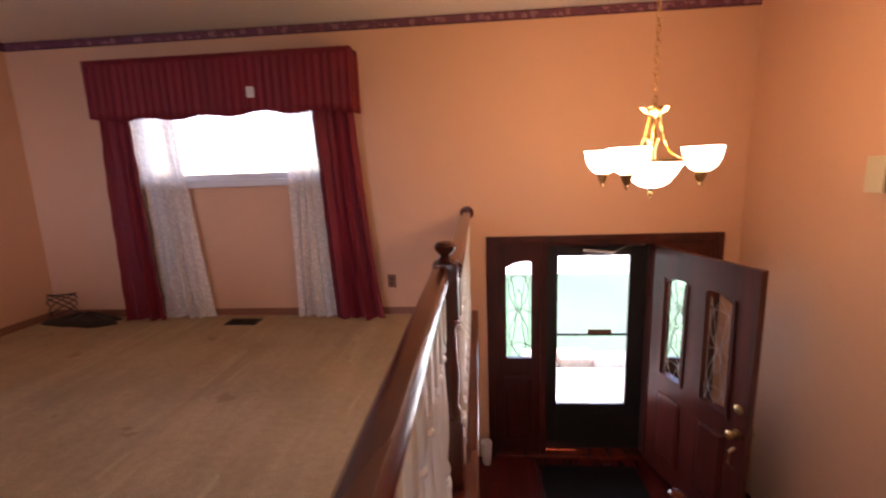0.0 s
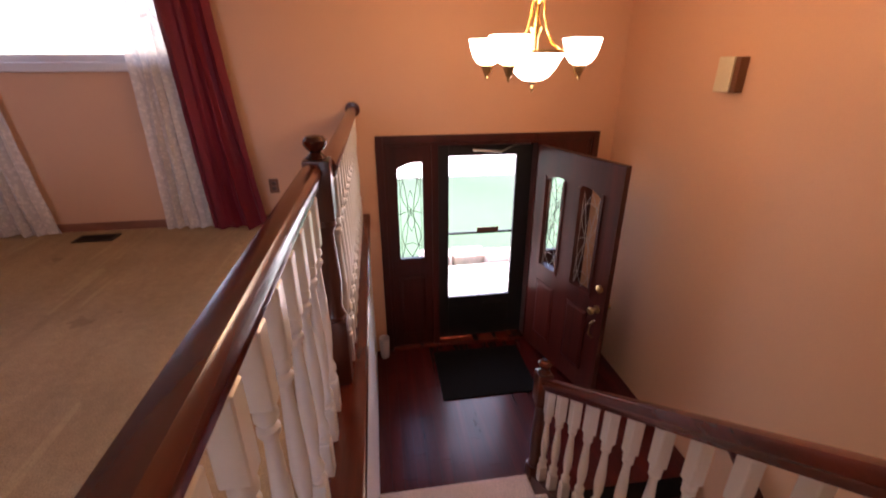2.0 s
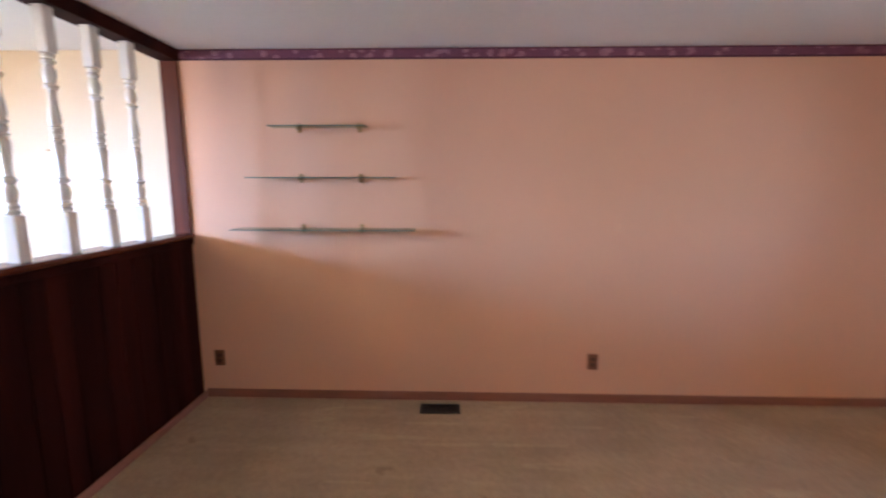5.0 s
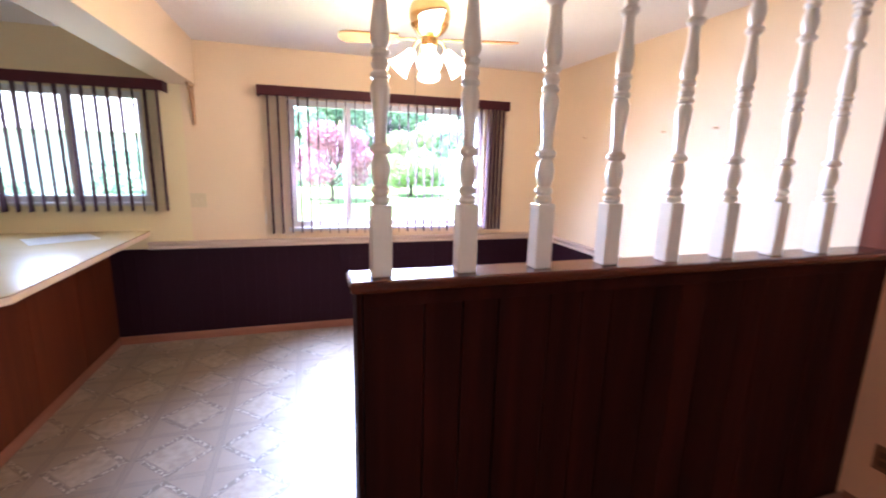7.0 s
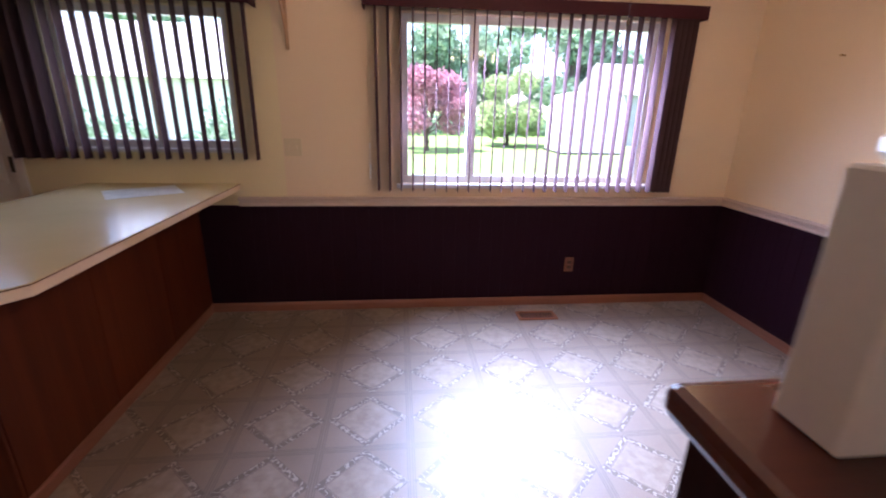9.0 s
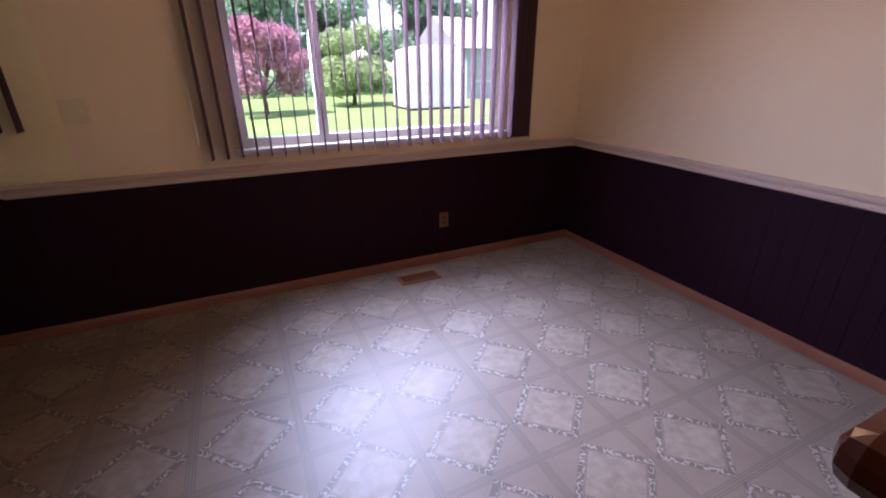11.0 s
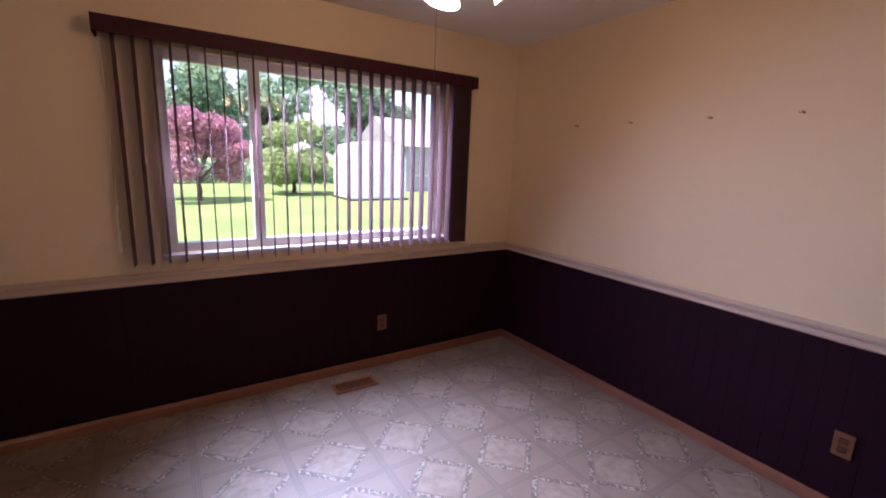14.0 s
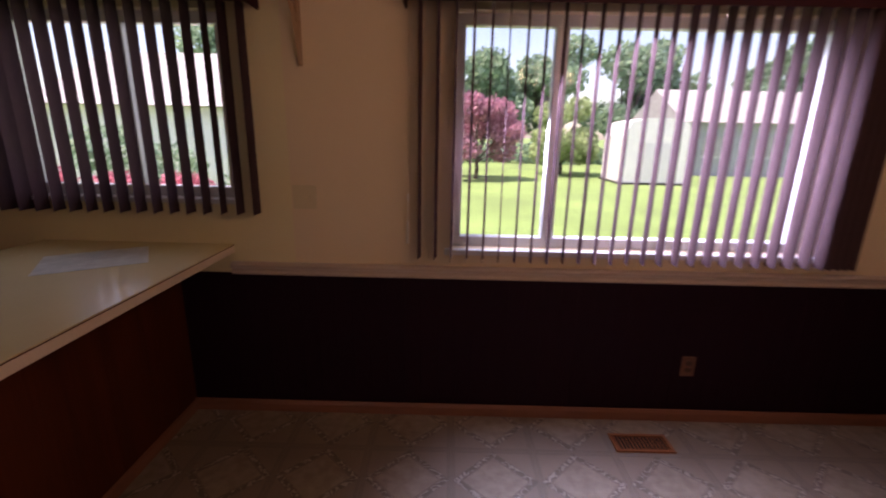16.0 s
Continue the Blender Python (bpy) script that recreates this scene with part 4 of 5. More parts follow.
boxpart("mid_rail", (gx0, gx1, SY - 0.012, SY + 0.014, mid - 0.01, mid + 0.01), M_BLACK, sd)
boxpart("rail_latch", (-5.04, -4.84, SY + 0.012, SY + 0.02, mid + 0.008, mid + 0.05), M_TANPLATE, sd, "small tan sash lift")
for z0, z1 in ((gz0, mid - 0.01), (mid + 0.01, gz1)):
    p = boxpart("pane", (gx0, gx1, SY - 0.002, SY + 0.002, z0, z1), M_GLASS, sd)
    p.visible_shadow = False
bm = bmesh.new()
tube(bm, [(-4.78, SY + 0.05, 0.52), (-5.02, SY + 0.06, 0.50)], 0.012)
tube(bm, [(-5.02, SY + 0.06, 0.50), (-5.14, SY + 0.05, 0.555), (-5.28, SY + 0.05, 0.56)], 0.006)
part("closer", bm, M_STEEL, sd, "pneumatic door closer", smooth=True)
bm = bmesh.new()
box(bm, -5.10, -4.92, SY + 0.02, SY + 0.04, -0.98, -0.96, bevel=0.004)
part("push_bar", bm, M_BLACK, sd)

# open front door
dd = empty("front_door", (0, 0, 0), "open red-brown panelled front door with two leaded glasses", "door")
DW, DH = 0.935, OT - 0.035 - (FOYER + 0.04)
bm = bmesh.new()
lg = []
for a0, a1, tilt in ((0.0, DW / 2, -0.05), (DW / 2, DW, 0.05)):
    c = 0.245 if a0 == 0 else 0.655
    g0, g1 = c - 0.105, c + 0.105
    arch_panel(bm, a0, a1, 0, DH, -0.022, 0.022, g0, g1, DH - 1.01, DH - 0.24, 0.02, -tilt)
    for s in (-1, 1):
        raised_panel(bm, c - 0.12, c + 0.12, 0.17, 0.72, s * 0.022, s)
        for x, z, xx, zz in ((g0 - 0.025, DH - 1.035, g1 + 0.025, DH - 1.01), (g0 - 0.025, DH - 1.01, g0, DH - 0.23), (g1, DH - 1.01, g1 + 0.025, DH - 0.23)):
            box(bm, x, xx, s * 0.022, s * 0.032, z, zz)
    lg.append((g0, g1))
leaf = part("leaf", bm, M_DOORWOOD, dd, "red-brown panelled door leaf")
for g0, g1 in lg:
    p = pane("glass", g0, g1, 0.0, DH - 1.01, DH - 0.20, leaf)
    p.visible_shadow = False
    bm = bmesh.new()
    leading(bm, (g0 + g1) / 2, 0.2, DH - 1.0, DH - 0.26, -0.006, 0.0018)
    # the pale colour stands in for light reflected off the lead
    part("lead_came", bm, M_CAME, leaf, "curved lead cames", smooth=True)
for s in (-1, 1):
    bm = bmesh.new()
    lathe(bm, [(0.03, 0), (0.03, 0.008), (0.012, 0.012), (0.012, 0.04), (0.028, 0.05), (0.03, 0.065), (0.02, 0.078), (0, 0.08)], pose(DW - 0.065, s * 0.022, 0.80, 90 if s < 0 else -90, 0, 0), 16)
    part("door_knob", bm, M_OLDBRASS, leaf, "dull brass door knob", smooth=True)
    bm = bmesh.new()
    lathe(bm, [(0.03, 0), (0.03, 0.012), (0.02, 0.02), (0, 0.022)], pose(DW - 0.065, s * 0.022, 0.97, 90 if s < 0 else -90, 0, 0), 16)
    part("deadbolt", bm, M_OLDBRASS, leaf, "dull brass deadbolt", smooth=True)
bm = bmesh.new()
tube(bm, [(DW - 0.065, -0.03, 0.70), (DW - 0.065, -0.07, 0.68), (DW - 0.065, -0.075, 0.60), (DW - 0.065, -0.03, 0.55)], 0.009)
part("pull_handle", bm, M_OLDBRASS, leaf, "dark brass grip", smooth=True)
dd.matrix_world = pose(-5.33, FRONT + 0.045, FOYER + 0.04, 0, 0, 106)

door_mat = boxpart("door_mat", (-5.21, -4.40, -8.19, -7.54, FOYER, FOYER + 0.012), M_MAT, bevel=0.004)
tagged(door_mat, "thin black ribbed mat on the foyer floor", "door mat")
bm = bmesh.new()
lathe(bm, [(0.035, 0), (0.04, 0.02), (0.048, 0.20), (0.05, 0.21), (0.045, 0.205), (0.035, 0.02), (0, 0.02)], pose(-3.945, -8.21, FOYER), 14)
tagged(part("waste_bin", bm, M_WHITEWALL, smooth=True), "small pale bin in the foyer corner", "bin")


def plate(name, p, n, kind, material=M_TANPLATE, w=0.072, h=0.115, label="", gangs=1):
    """A wall plate at p that faces n: 'outlet' or 'switch'."""
    m = Matrix.Translation(p) @ Vector(n).to_track_quat("-Y", "Z").to_matrix().to_4x4()
    th = empty(name, (0, 0, 0), label, "wall plate")
    th.matrix_world = m
    bm = bmesh.new()
    box(bm, -w / 2, w / 2, -0.006, 0, -h / 2, h / 2, bevel=0.003)
    for o in (part("plate", bm, material),):
        o.parent = th
    for i in range(gangs):
        cx = (i - (gangs - 1) / 2) * 0.046
        if kind == "outlet":
            for zz in (-0.02, 0.02):
                bm = bmesh.new()
                box(bm, cx - 0.016, cx + 0.016, -0.008, -0.005, zz - 0.014, zz + 0.014, bevel=0.004)
                o = part("socket", bm, M_SOCKET if material is M_TANPLATE else M_IVORY)
                o.parent = th
        else:
            bm = bmesh.new()
            box(bm, cx - 0.006, cx + 0.006, -0.017, -0.004, -0.012, 0.012, bevel=0.002)
            o = part("toggle", bm, M_IVORY)
            o.parent = th
    return th


plate("outlet", (-3.165, FRONT, 0.30), (0, 1, 0), "outlet", label="tan wall outlet beside the red curtain")
plate("outlet", (0, -5.61, 0.305), (-1, 0, 0), "outlet", label="tan wall outlet on the peach wall")
plate("outlet", (0, -2.98, 0.30), (-1, 0, 0), "outlet", label="tan wall outlet beside the partition")
plate("outlet", (-1.172, -0.017, 0.30), (0, -1, 0), "outlet", label="tan wall outlet on dark wainscot under the window")
plate("outlet", (-0.017, -2.315, 0.31), (-1, 0, 0), "outlet", label="tan wall outlet on dark side wainscot")
plate("light_switch", (-3.165, 0, 1.155), (0, -1, 0), "switch", M_IVORY, 0.116, 0.116, "ivory double switch plate between the windows", 2)
plate("light_switch", (STAIR_L, -7.75, -0.42), (-1, 0, 0), "switch", M_IVORY, label="ivory switch plate on the white stair wall")
plate("outlet", (STAIR_L, -7.9, -1.03), (-1, 0, 0), "outlet", M_IVORY, label="ivory outlet low on the white stair wall")


def floor_vent(x, y, w, d, material, label, z=0.0):
    th = empty("floor_vent", (x, y, z), label, "floor vent")
    bm = bmesh.new()
    for q in ((-w / 2, w / 2, -d / 2, -d / 2 + 0.016), (-w / 2, w / 2, d / 2 - 0.016, d / 2), (-w / 2, -w / 2 + 0.016, -d / 2 + 0.016, d / 2 - 0.016), (w / 2 - 0.016, w / 2, -d / 2 + 0.016, d / 2 - 0.016)):
        box(bm, x + q[0], x + q[1], y + q[2], y + q[3], z + 0.001, z + 0.009)
    part("rim", bm, material, th)
    boxpart("void", (x - w / 2 + 0.01, x + w / 2 - 0.01, y - d / 2 + 0.01, y + d / 2 - 0.01, z + 0.001, z + 0.003), M_SLOT, th)
    n = 14
    along = w > d
    for i in range(n):
        bm = bmesh.new()
        f = (i + 0.5) / n - 0.5
        if along:
            box(bm, x + f * (w - 0.03) - 0.0022, x + f * (w - 0.03) + 0.0022, y - d / 2 + 0.015, y + d / 2 - 0.015, z + 0.003, z + 0.0075)
        else:
            box(bm, x - w / 2 + 0.015, x + w / 2 - 0.015, y + f * (d - 0.03) - 0.003, y + f * (d - 0.03) + 0.003, z + 0.003, z + 0.0075)
        part("slat", bm, material, th)
    return th


floor_vent(-1.90, -8.12, 0.27, 0.14, M_DARKVENT, "dark brown metal floor register in the carpet")
floor_vent(-0.125, -4.555, 0.12, 0.27, M_DARKVENT, "dark brown metal floor register beside the peach wall")
floor_vent(-1.463, -0.222, 0.29, 0.13, M_VENTWOOD, "orange-brown metal floor register in the vinyl", DZ)

# doorbell chime
ch = empty("door_chime", (RIGHT, -7.13, 1.12), "ivory door chime box with brown sides on the stairwell wall", "door chime")
boxpart("body", (RIGHT, RIGHT + 0.055, -7.175, -7.035, 1.03, 1.21), M_TANPLATE, ch, bevel=0.004)
boxpart("cover", (RIGHT + 0.055, RIGHT + 0.07, -7.177, -7.065, 1.028, 1.212), M_IVORY, ch, "ivory front cover", bevel=0.004)

# ---- front window dressing ----


def drape(name, x0b, x1b, x0t, x1t, y, zb, zt, folds, depth, material, label, seed):
    r = random.Random(seed)
    ph = [r.uniform(0, 6.28) for _ in range(4)]
    nu, nv = folds * 8, 26
    bm = bmesh.new()
    grid = []
    for j in range(nv + 1):
        f = j / nv
        row = []
        for i in range(nu + 1):
            u = i / nu
            xb, xt = x0b + (x1b - x0b) * u, x0t + (x1t - x0t) * u
            k = f ** 0.75
            x = xb + (xt - xb) * k + 0.012 * (1 - f) * math.sin(9 * u + ph[0])
            amp = depth * (0.5 + 0.5 * (1 - f)) * (0.65 + 0.35 * math.sin(7 * u + ph[1] + 1.5 * f))
            warp = u + 0.05 * math.sin(8.5 * u + ph[0] + 0.8 * f) + 0.012 * math.sin(6 * f + 5 * u)
            yy = y + amp * math.sin(2 * math.pi * folds * warp + ph[2] + 0.6 * math.sin(3 * f + ph[3])) + 0.3 * amp * math.sin(4.7 * math.pi * folds * warp + ph[1]) + 0.004 * math.sin(40 * f + 7 * u)
            row.append(bm.verts.new((x, yy, zb + (zt - zb) * f + (0.006 * math.sin(13 * u) if j == 0 else 0))))
        grid.append(row)
    for a, b in zip(grid, grid[1:]):
        for i in range(nu):
            bm.faces.new((a[i], a[i + 1], b[i + 1], b[i]))
    ob = part(name, bm, material, smooth=True)
    return tagged(ob, label, "curtain")


drape("curtain", -3.13, -2.70, -2.96, -2.63, -8.17, 0.012, 1.74, 4, 0.042, M_RED, "long deep red pleated drape puddling on the carpet", 1)
drape("curtain", -1.17, -0.84, -1.12, -0.86, -8.17, 0.012, 1.74, 3, 0.04, M_RED, "long deep red pleated drape in the room corner", 2)
drape("sheer_curtain", -2.70, -2.34, -2.66, -2.37, -8.228, 0.012, 1.78, 4, 0.032, M_LACE, "white lace sheer hanging before the window", 3)
drape("sheer_curtain", -1.60, -1.10, -1.44, -1.06, -8.228, 0.012, 1.78, 5, 0.032, M_LACE, "white lace sheer gathered beside the red drape", 5)

vl = empty("curtain_valance", (-1.9, -8.2, 1.7), "deep red gathered fabric valance box over the window", "valance")
bm = bmesh.new()
pts, x = [], -0.835
for i in range(9):
    pts.append((-0.835, FRONT + 0.003 + 0.197 * i / 8))
for i in range(1, 181):
    pts.append((-0.835 - 2.145 * i / 180, -8.10))
for i in range(1, 9):
    pts.append((-2.98, -8.10 - 0.197 * i / 8))
rows = []
for j in range(9):
    f = j / 8
    row = []
    for i, (px, py) in enumerate(pts):
        w = 0.007 * math.sin(i * 1.15) + 0.004 * math.sin(i * 0.47 + 1)
        front = 8 < i < 189
        edge = 0.012 * math.sin(i * 0.16) - 0.018 * abs(math.sin(i * 0.024)) if j == 0 else 0
        row.append(bm.verts.new((px + (0 if front else w), py + (w * (0.5 + 0.5 * (1 - f)) if front else 0), 1.705 + 0.445 * f + edge)))
    rows.append(row)
for a, b in zip(rows, rows[1:]):
    for i in range(len(pts) - 1):
        bm.faces.new((a[i], a[i + 1], b[i + 1], b[i]))
vo = part("skirt", bm, M_RED, vl, smooth=True)
sm = vo.modifiers.new("thickness", "SOLIDIFY")
sm.thickness = 0.004
boxpart("top_board", (-2.97, -0.845, FRONT + 0.003, -8.11, 2.12, 2.135), M_VALANCE, vl)
tg = empty("paper_tag", (-2.195, -8.09, 1.85), "small white printed paper tag pinned on the valance", "paper tag")
boxpart("sheet", (-2.225, -2.165, -8.086, -8.0845, 1.815, 1.895), M_WHITE, tg)
for i in range(4):
    boxpart("print_line", (-2.218, -2.172, -8.0842, -8.0837, 1.828 + 0.016 * i, 1.833 + 0.016 * i), M_STEEL, tg)

# ---- glass shelves ----
for z, y0, y1, depth in ((1.886, -4.08, -3.46, 0.12), (1.562, -4.265, -3.305, 0.14), (1.228, -4.39, -3.20, 0.17)):
    sh = empty("glass_shelf", (0, (y0 + y1) / 2, z), "clear glass wall shelf on two small brass clips", "shelf")
    g = boxpart("shelf_pane", (-depth, -0.012, y0, y1, z, z + 0.006), M_SHELFGLASS, sh, "greenish clear glass")
    bm = bmesh.new()
    box(bm, -depth - 0.0012, -depth, y0, y1, z, z + 0.006)
    part("edge", bm, M_GLASSEDGE, sh, "dark green glass edge")
    for y in (-3.625, -4.022):
        bm = bmesh.new()
        box(bm, -0.012, -0.001, y - 0.012, y + 0.012, z - 0.028, z + 0.03, bevel=0.003)
        box(bm, -0.05, -0.01, y - 0.011, y + 0.011, z - 0.012, z - 0.0005, bevel=0.003)
        box(bm, -0.05, -0.01, y - 0.011, y + 0.011, z + 0.0065, z + 0.013, bevel=0.003)
        part("bracket", bm, M_OLDBRASS, sh, "brass shelf clip")

# ---- cable and bag in the corner ----
bm = bmesh.new()
n = 26
ring = []
for j in range(7):
    f = j / 6
    row = []
    for i in range(n):
        a = 2 * math.pi * i / n
        rr = (1 - f * 0.92) * (1 + 0.16 * math.sin(3 * a + 1) + 0.07 * math.sin(7 * a + 3 * f))
        row.append(bm.verts.new((-0.44 + 0.34 * rr * math.cos(a), -8.13 + 0.13 * rr * math.sin(a), 0.002 + 0.085 * f ** 0.6 + 0.018 * f * math.sin(5 * a))))
    ring.append(row)
for a, b in zip(ring, ring[1:]):
    for i in range(n):
        bm.faces.new((a[i], a[(i + 1) % n], b[(i + 1) % n], b[i]))
bm.faces.new(ring[0])
bm.faces.new(ring[-1])
tagged(part("cloth_bag", bm, M_BLACK, smooth=True), "crumpled black cloth bag on the carpet corner", "bag")
bm = bmesh.new()
pts = []
for i in range(120):
    a = i * 0.26
    pts.append((-0.20 + 0.125 * math.cos(a) + 0.012 * math.sin(i * 0.37), -8.18 + 0.06 * math.sin(a), 0.02 + 0.24 * (0.5 + 0.5 * math.sin(a * 0.5 + i * 0.01))))
tube(bm, pts, 0.005, 6)
tagged(part("cable_coil", bm, M_BLACK, smooth=True), "loose coil of dark cable leaning in the corner", "cable")

# ---- chandelier ----
CX, CY, CZ = -4.697, -6.8, 1.075
cd = empty("chandelier", (CX, CY, CZ), "brass chandelier with lit frosted glass bowls on a chain", "chandelier")
bm = bmesh.new()
lathe(bm, [(0.0, -0.022), (0.006, -0.018), (0.004, -0.010), (0.011, -0.002), (0.011, 0.006), (0.006, 0.014), (0.016, 0.022), (0.024, 0.032), (0.0, 0.036)], pose(CX, CY, CZ), 14)
part("finial", bm, M_OLDBRASS, cd, smooth=True)
bm = bmesh.new()
lathe(bm, [(0.02, 0.030), (0.046, 0.036), (0.074, 0.055), (0.098, 0.085), (0.115, 0.115), (0.132, 0.140), (0.142, 0.147), (0.134, 0.148), (0.112, 0.120), (0.094, 0.09), (0.07, 0.062), (0.018, 0.038)], pose(CX, CY, CZ), 28)
part("bowl", bm, M_SHADE, cd, "lit frosted glass bowl", smooth=True)
bm = bmesh.new()
lathe(bm, [(0.138, 0.142), (0.146, 0.148), (0.142, 0.156), (0.132, 0.153)], pose(CX, CY, CZ), 28)
part("bowl_ring", bm, M_BRASS, cd, smooth=True)
bm = bmesh.new()
lathe(bm, [(0.0, 0.14), (0.016, 0.15), (0.012, 0.20), (0.02, 0.225), (0.028, 0.245), (0.016, 0.265), (0.010, 0.29), (0.012, 0.335), (0.022, 0.345), (0.05, 0.358), (0.064, 0.378), (0.06, 0.38), (0.02, 0.365), (0.008, 0.40), (0, 0.402)], pose(CX, CY, CZ), 18)
part("stem", bm, M_BRASS, cd, smooth=True)
for i in range(3):
    a = radians(60 + 120 * i)
    bm = bmesh.new()
    tube(bm, [(CX + r * math.cos(a), CY + r * math.sin(a), CZ + z) for r, z in ((0.03, 0.345), (0.034, 0.30), (0.045, 0.25), (0.075, 0.19), (0.12, 0.155))], 0.005)
    part("stay", bm, M_BRASS, cd, smooth=True)
for ang in (-38, 45, 184):
    a = radians(ang)
    px, py = CX + 0.225 * math.cos(a), CY + 0.225 * math.sin(a)
    bm = bmesh.new()
    tube(bm, [(CX + r * math.cos(a), CY + r * math.sin(a), CZ + z) for r, z in ((0.125, 0.15), (0.15, 0.175), (0.18, 0.185), (0.188, 0.165), (0.198, 0.115), (0.204, 0.070), (0.216, 0.052), (0.226, 0.062))], 0.007)
    arm = part("arm", bm, M_BRASS, cd, "curved brass arm", smooth=True)
    bm = bmesh.new()
    lathe(bm, [(0.003, 0.032), (0.008, 0.040), (0.007, 0.050), (0.014, 0.060), (0.024, 0.085), (0.030, 0.094), (0.024, 0.101), (0, 0.103)], pose(px, py, CZ), 14)
    part("cup", bm, M_OLDBRASS, arm, smooth=True)
    bm = bmesh.new()
    lathe(bm, [(0.026, 0.098), (0.046, 0.108), (0.066, 0.132), (0.078, 0.165), (0.083, 0.195), (0.088, 0.205), (0.083, 0.206), (0.078, 0.19), (0.070, 0.155), (0.052, 0.122), (0.02, 0.106)], pose(px, py, CZ), 24)
    part("shade", bm, M_SHADE, arm, "lit frosted glass shade", smooth=True)
    bulb("chandelier_bulb", (px, py, CZ + 0.27), CHANDELIER_W, 0.06)
bulb("chandelier_bulb", (CX, CY, CZ + 0.22), CHANDELIER_W, 0.06)
z = CZ + 0.40
i = 0
while z < CEIL - 0.03:
    bm = bmesh.new()
    m = pose(CX, CY, z + 0.015, 0, 0, 90 * (i % 2))
    tube(bm, [m @ Vector((0.009 * math.cos(2 * math.pi * k / 12), 0, 0.019 * math.sin(2 * math.pi * k / 12))) for k in range(13)], 0.0025, 6)
    part("chain_link", bm, M_BRASS, cd, smooth=True)
    z, i = z + 0.029, i + 1
bm = bmesh.new()
lathe(bm, [(0.0, -0.045), (0.02, -0.04), (0.045, -0.02), (0.06, 0.0)], pose(CX, CY, CEIL + 0.018), 20)
part("canopy", bm, M_BRASS, cd, smooth=True)

# ---- dining: ceiling fan, hooks, corbel, peninsula ----
FX, FY, FZ = -1.68, -1.62, 2.135
fan = empty("ceiling_fan", (FX, FY, CEIL), "polished brass ceiling fan with wooden blades and lit glass shades", "ceiling fan")
bm = bmesh.new()
lathe(bm, [(0.065, CEIL + 0.019), (0.062, CEIL - 0.008), (0.045, CEIL - 0.022), (0.040, CEIL - 0.034), (0.070, CEIL - 0.044), (0.100, CEIL - 0.062), (0.110, CEIL - 0.092), (0.108, CEIL - 0.120), (0.098, CEIL - 0.148), (0.100, CEIL - 0.156), (0.082, CEIL - 0.186), (0.058, CEIL - 0.206), (0.046, CEIL - 0.215), (0.046, CEIL - 0.250), (0.038, CEIL - 0.268), (0.020, CEIL - 0.285), (0.008, CEIL - 0.300), (0, CEIL - 0.304)], pose(FX, FY, 0), 28)
part("motor", bm, M_BRASS, fan, "polished brass motor housing", smooth=True)
for i in range(4):
    a = -14 + 90 * i
    m = pose(FX, FY, FZ, 0, 0, a)
    bm = bmesh.new()
    box(bm, 0.07, 0.19, -0.018, 0.018, -0.004, 0.004, bevel=0.002)
    iron = part("blade_iron", bm, M_BRASS, fan)
    iron.matrix_basis = fan.matrix_basis.inverted() @ m
    iron.matrix_parent_inverse = Matrix.Identity(4)
    bm = bmesh.new()
    ou = [(0.16, -0.046), (0.43, -0.060), (0.465, -0.042), (0.475, 0.0), (0.465, 0.042), (0.43, 0.060), (0.16, 0.046)]
    ta = math.tan(radians(11))
    va = [bm.verts.new((x, y, y * ta + 0.004)) for x, y in ou]
    vb = [bm.verts.new((x, y, y * ta - 0.004)) for x, y in ou]
    bm.faces.new(va)
    bm.faces.new(vb[::-1])
    for k in range(len(ou)):
        bm.faces.new((va[k], vb[k], vb[(k + 1) % len(ou)], va[(k + 1) % len(ou)]))
    bl = part("blade", bm, M_BLADE, fan, "honey-coloured wooden fan blade")
    bl.matrix_basis = fan.matrix_basis.inverted() @ m
    bl.matrix_parent_inverse = Matrix.Identity(4)
for i in range(4):
    a = radians(75 + 90 * i)
    m = Matrix.Translation((FX + 0.085 * math.cos(a), FY + 0.085 * math.sin(a), FZ - 0.06)) @ pose(0, 0, 0, 0, 0, math.degrees(a)) @ pose(0, 0, 0, 0, 138, 0)
    bm = bmesh.new()
    tube(bm, [(FX + q * math.cos(a), FY + q * math.sin(a), FZ + z) for q, z in ((0.035, 0.0), (0.06, -0.008), (0.08, -0.036), (0.087, -0.062))], 0.008)
    part("lamp_arm", bm, M_BRASS, fan, smooth=True)
    bm = bmesh.new()
    lathe(bm, [(0.02, 0.0), (0.03, 0.015), (0.034, 0.05), (0.05, 0.10), (0.062, 0.125), (0.058, 0.125), (0.045, 0.10), (0.03, 0.05), (0.015, 0.01)], m, 18)
    part("shade", bm, M_SHADE, fan, "lit frosted tulip shade", smooth=True)
    bulb("fan_bulb", (FX + 0.22 * math.cos(a), FY + 0.22 * math.sin(a), CEIL - 0.42), FAN_W, 0.05, (1, 0.62, 0.30))
bm = bmesh.new()
tube(bm, [(FX - 0.074, FY, FZ - 0.03), (FX - 0.075, FY, FZ - 0.44)], 0.0008, 5)
lathe(bm, [(0.0, 0.0), (0.005, 0.004), (0.006, 0.014), (0.003, 0.024), (0.0, 0.026)], pose(FX - 0.075, FY, FZ - 0.465), 10)
part("pull_chain", bm, M_DARKVENT, fan, "thin dark pull chain", smooth=True)

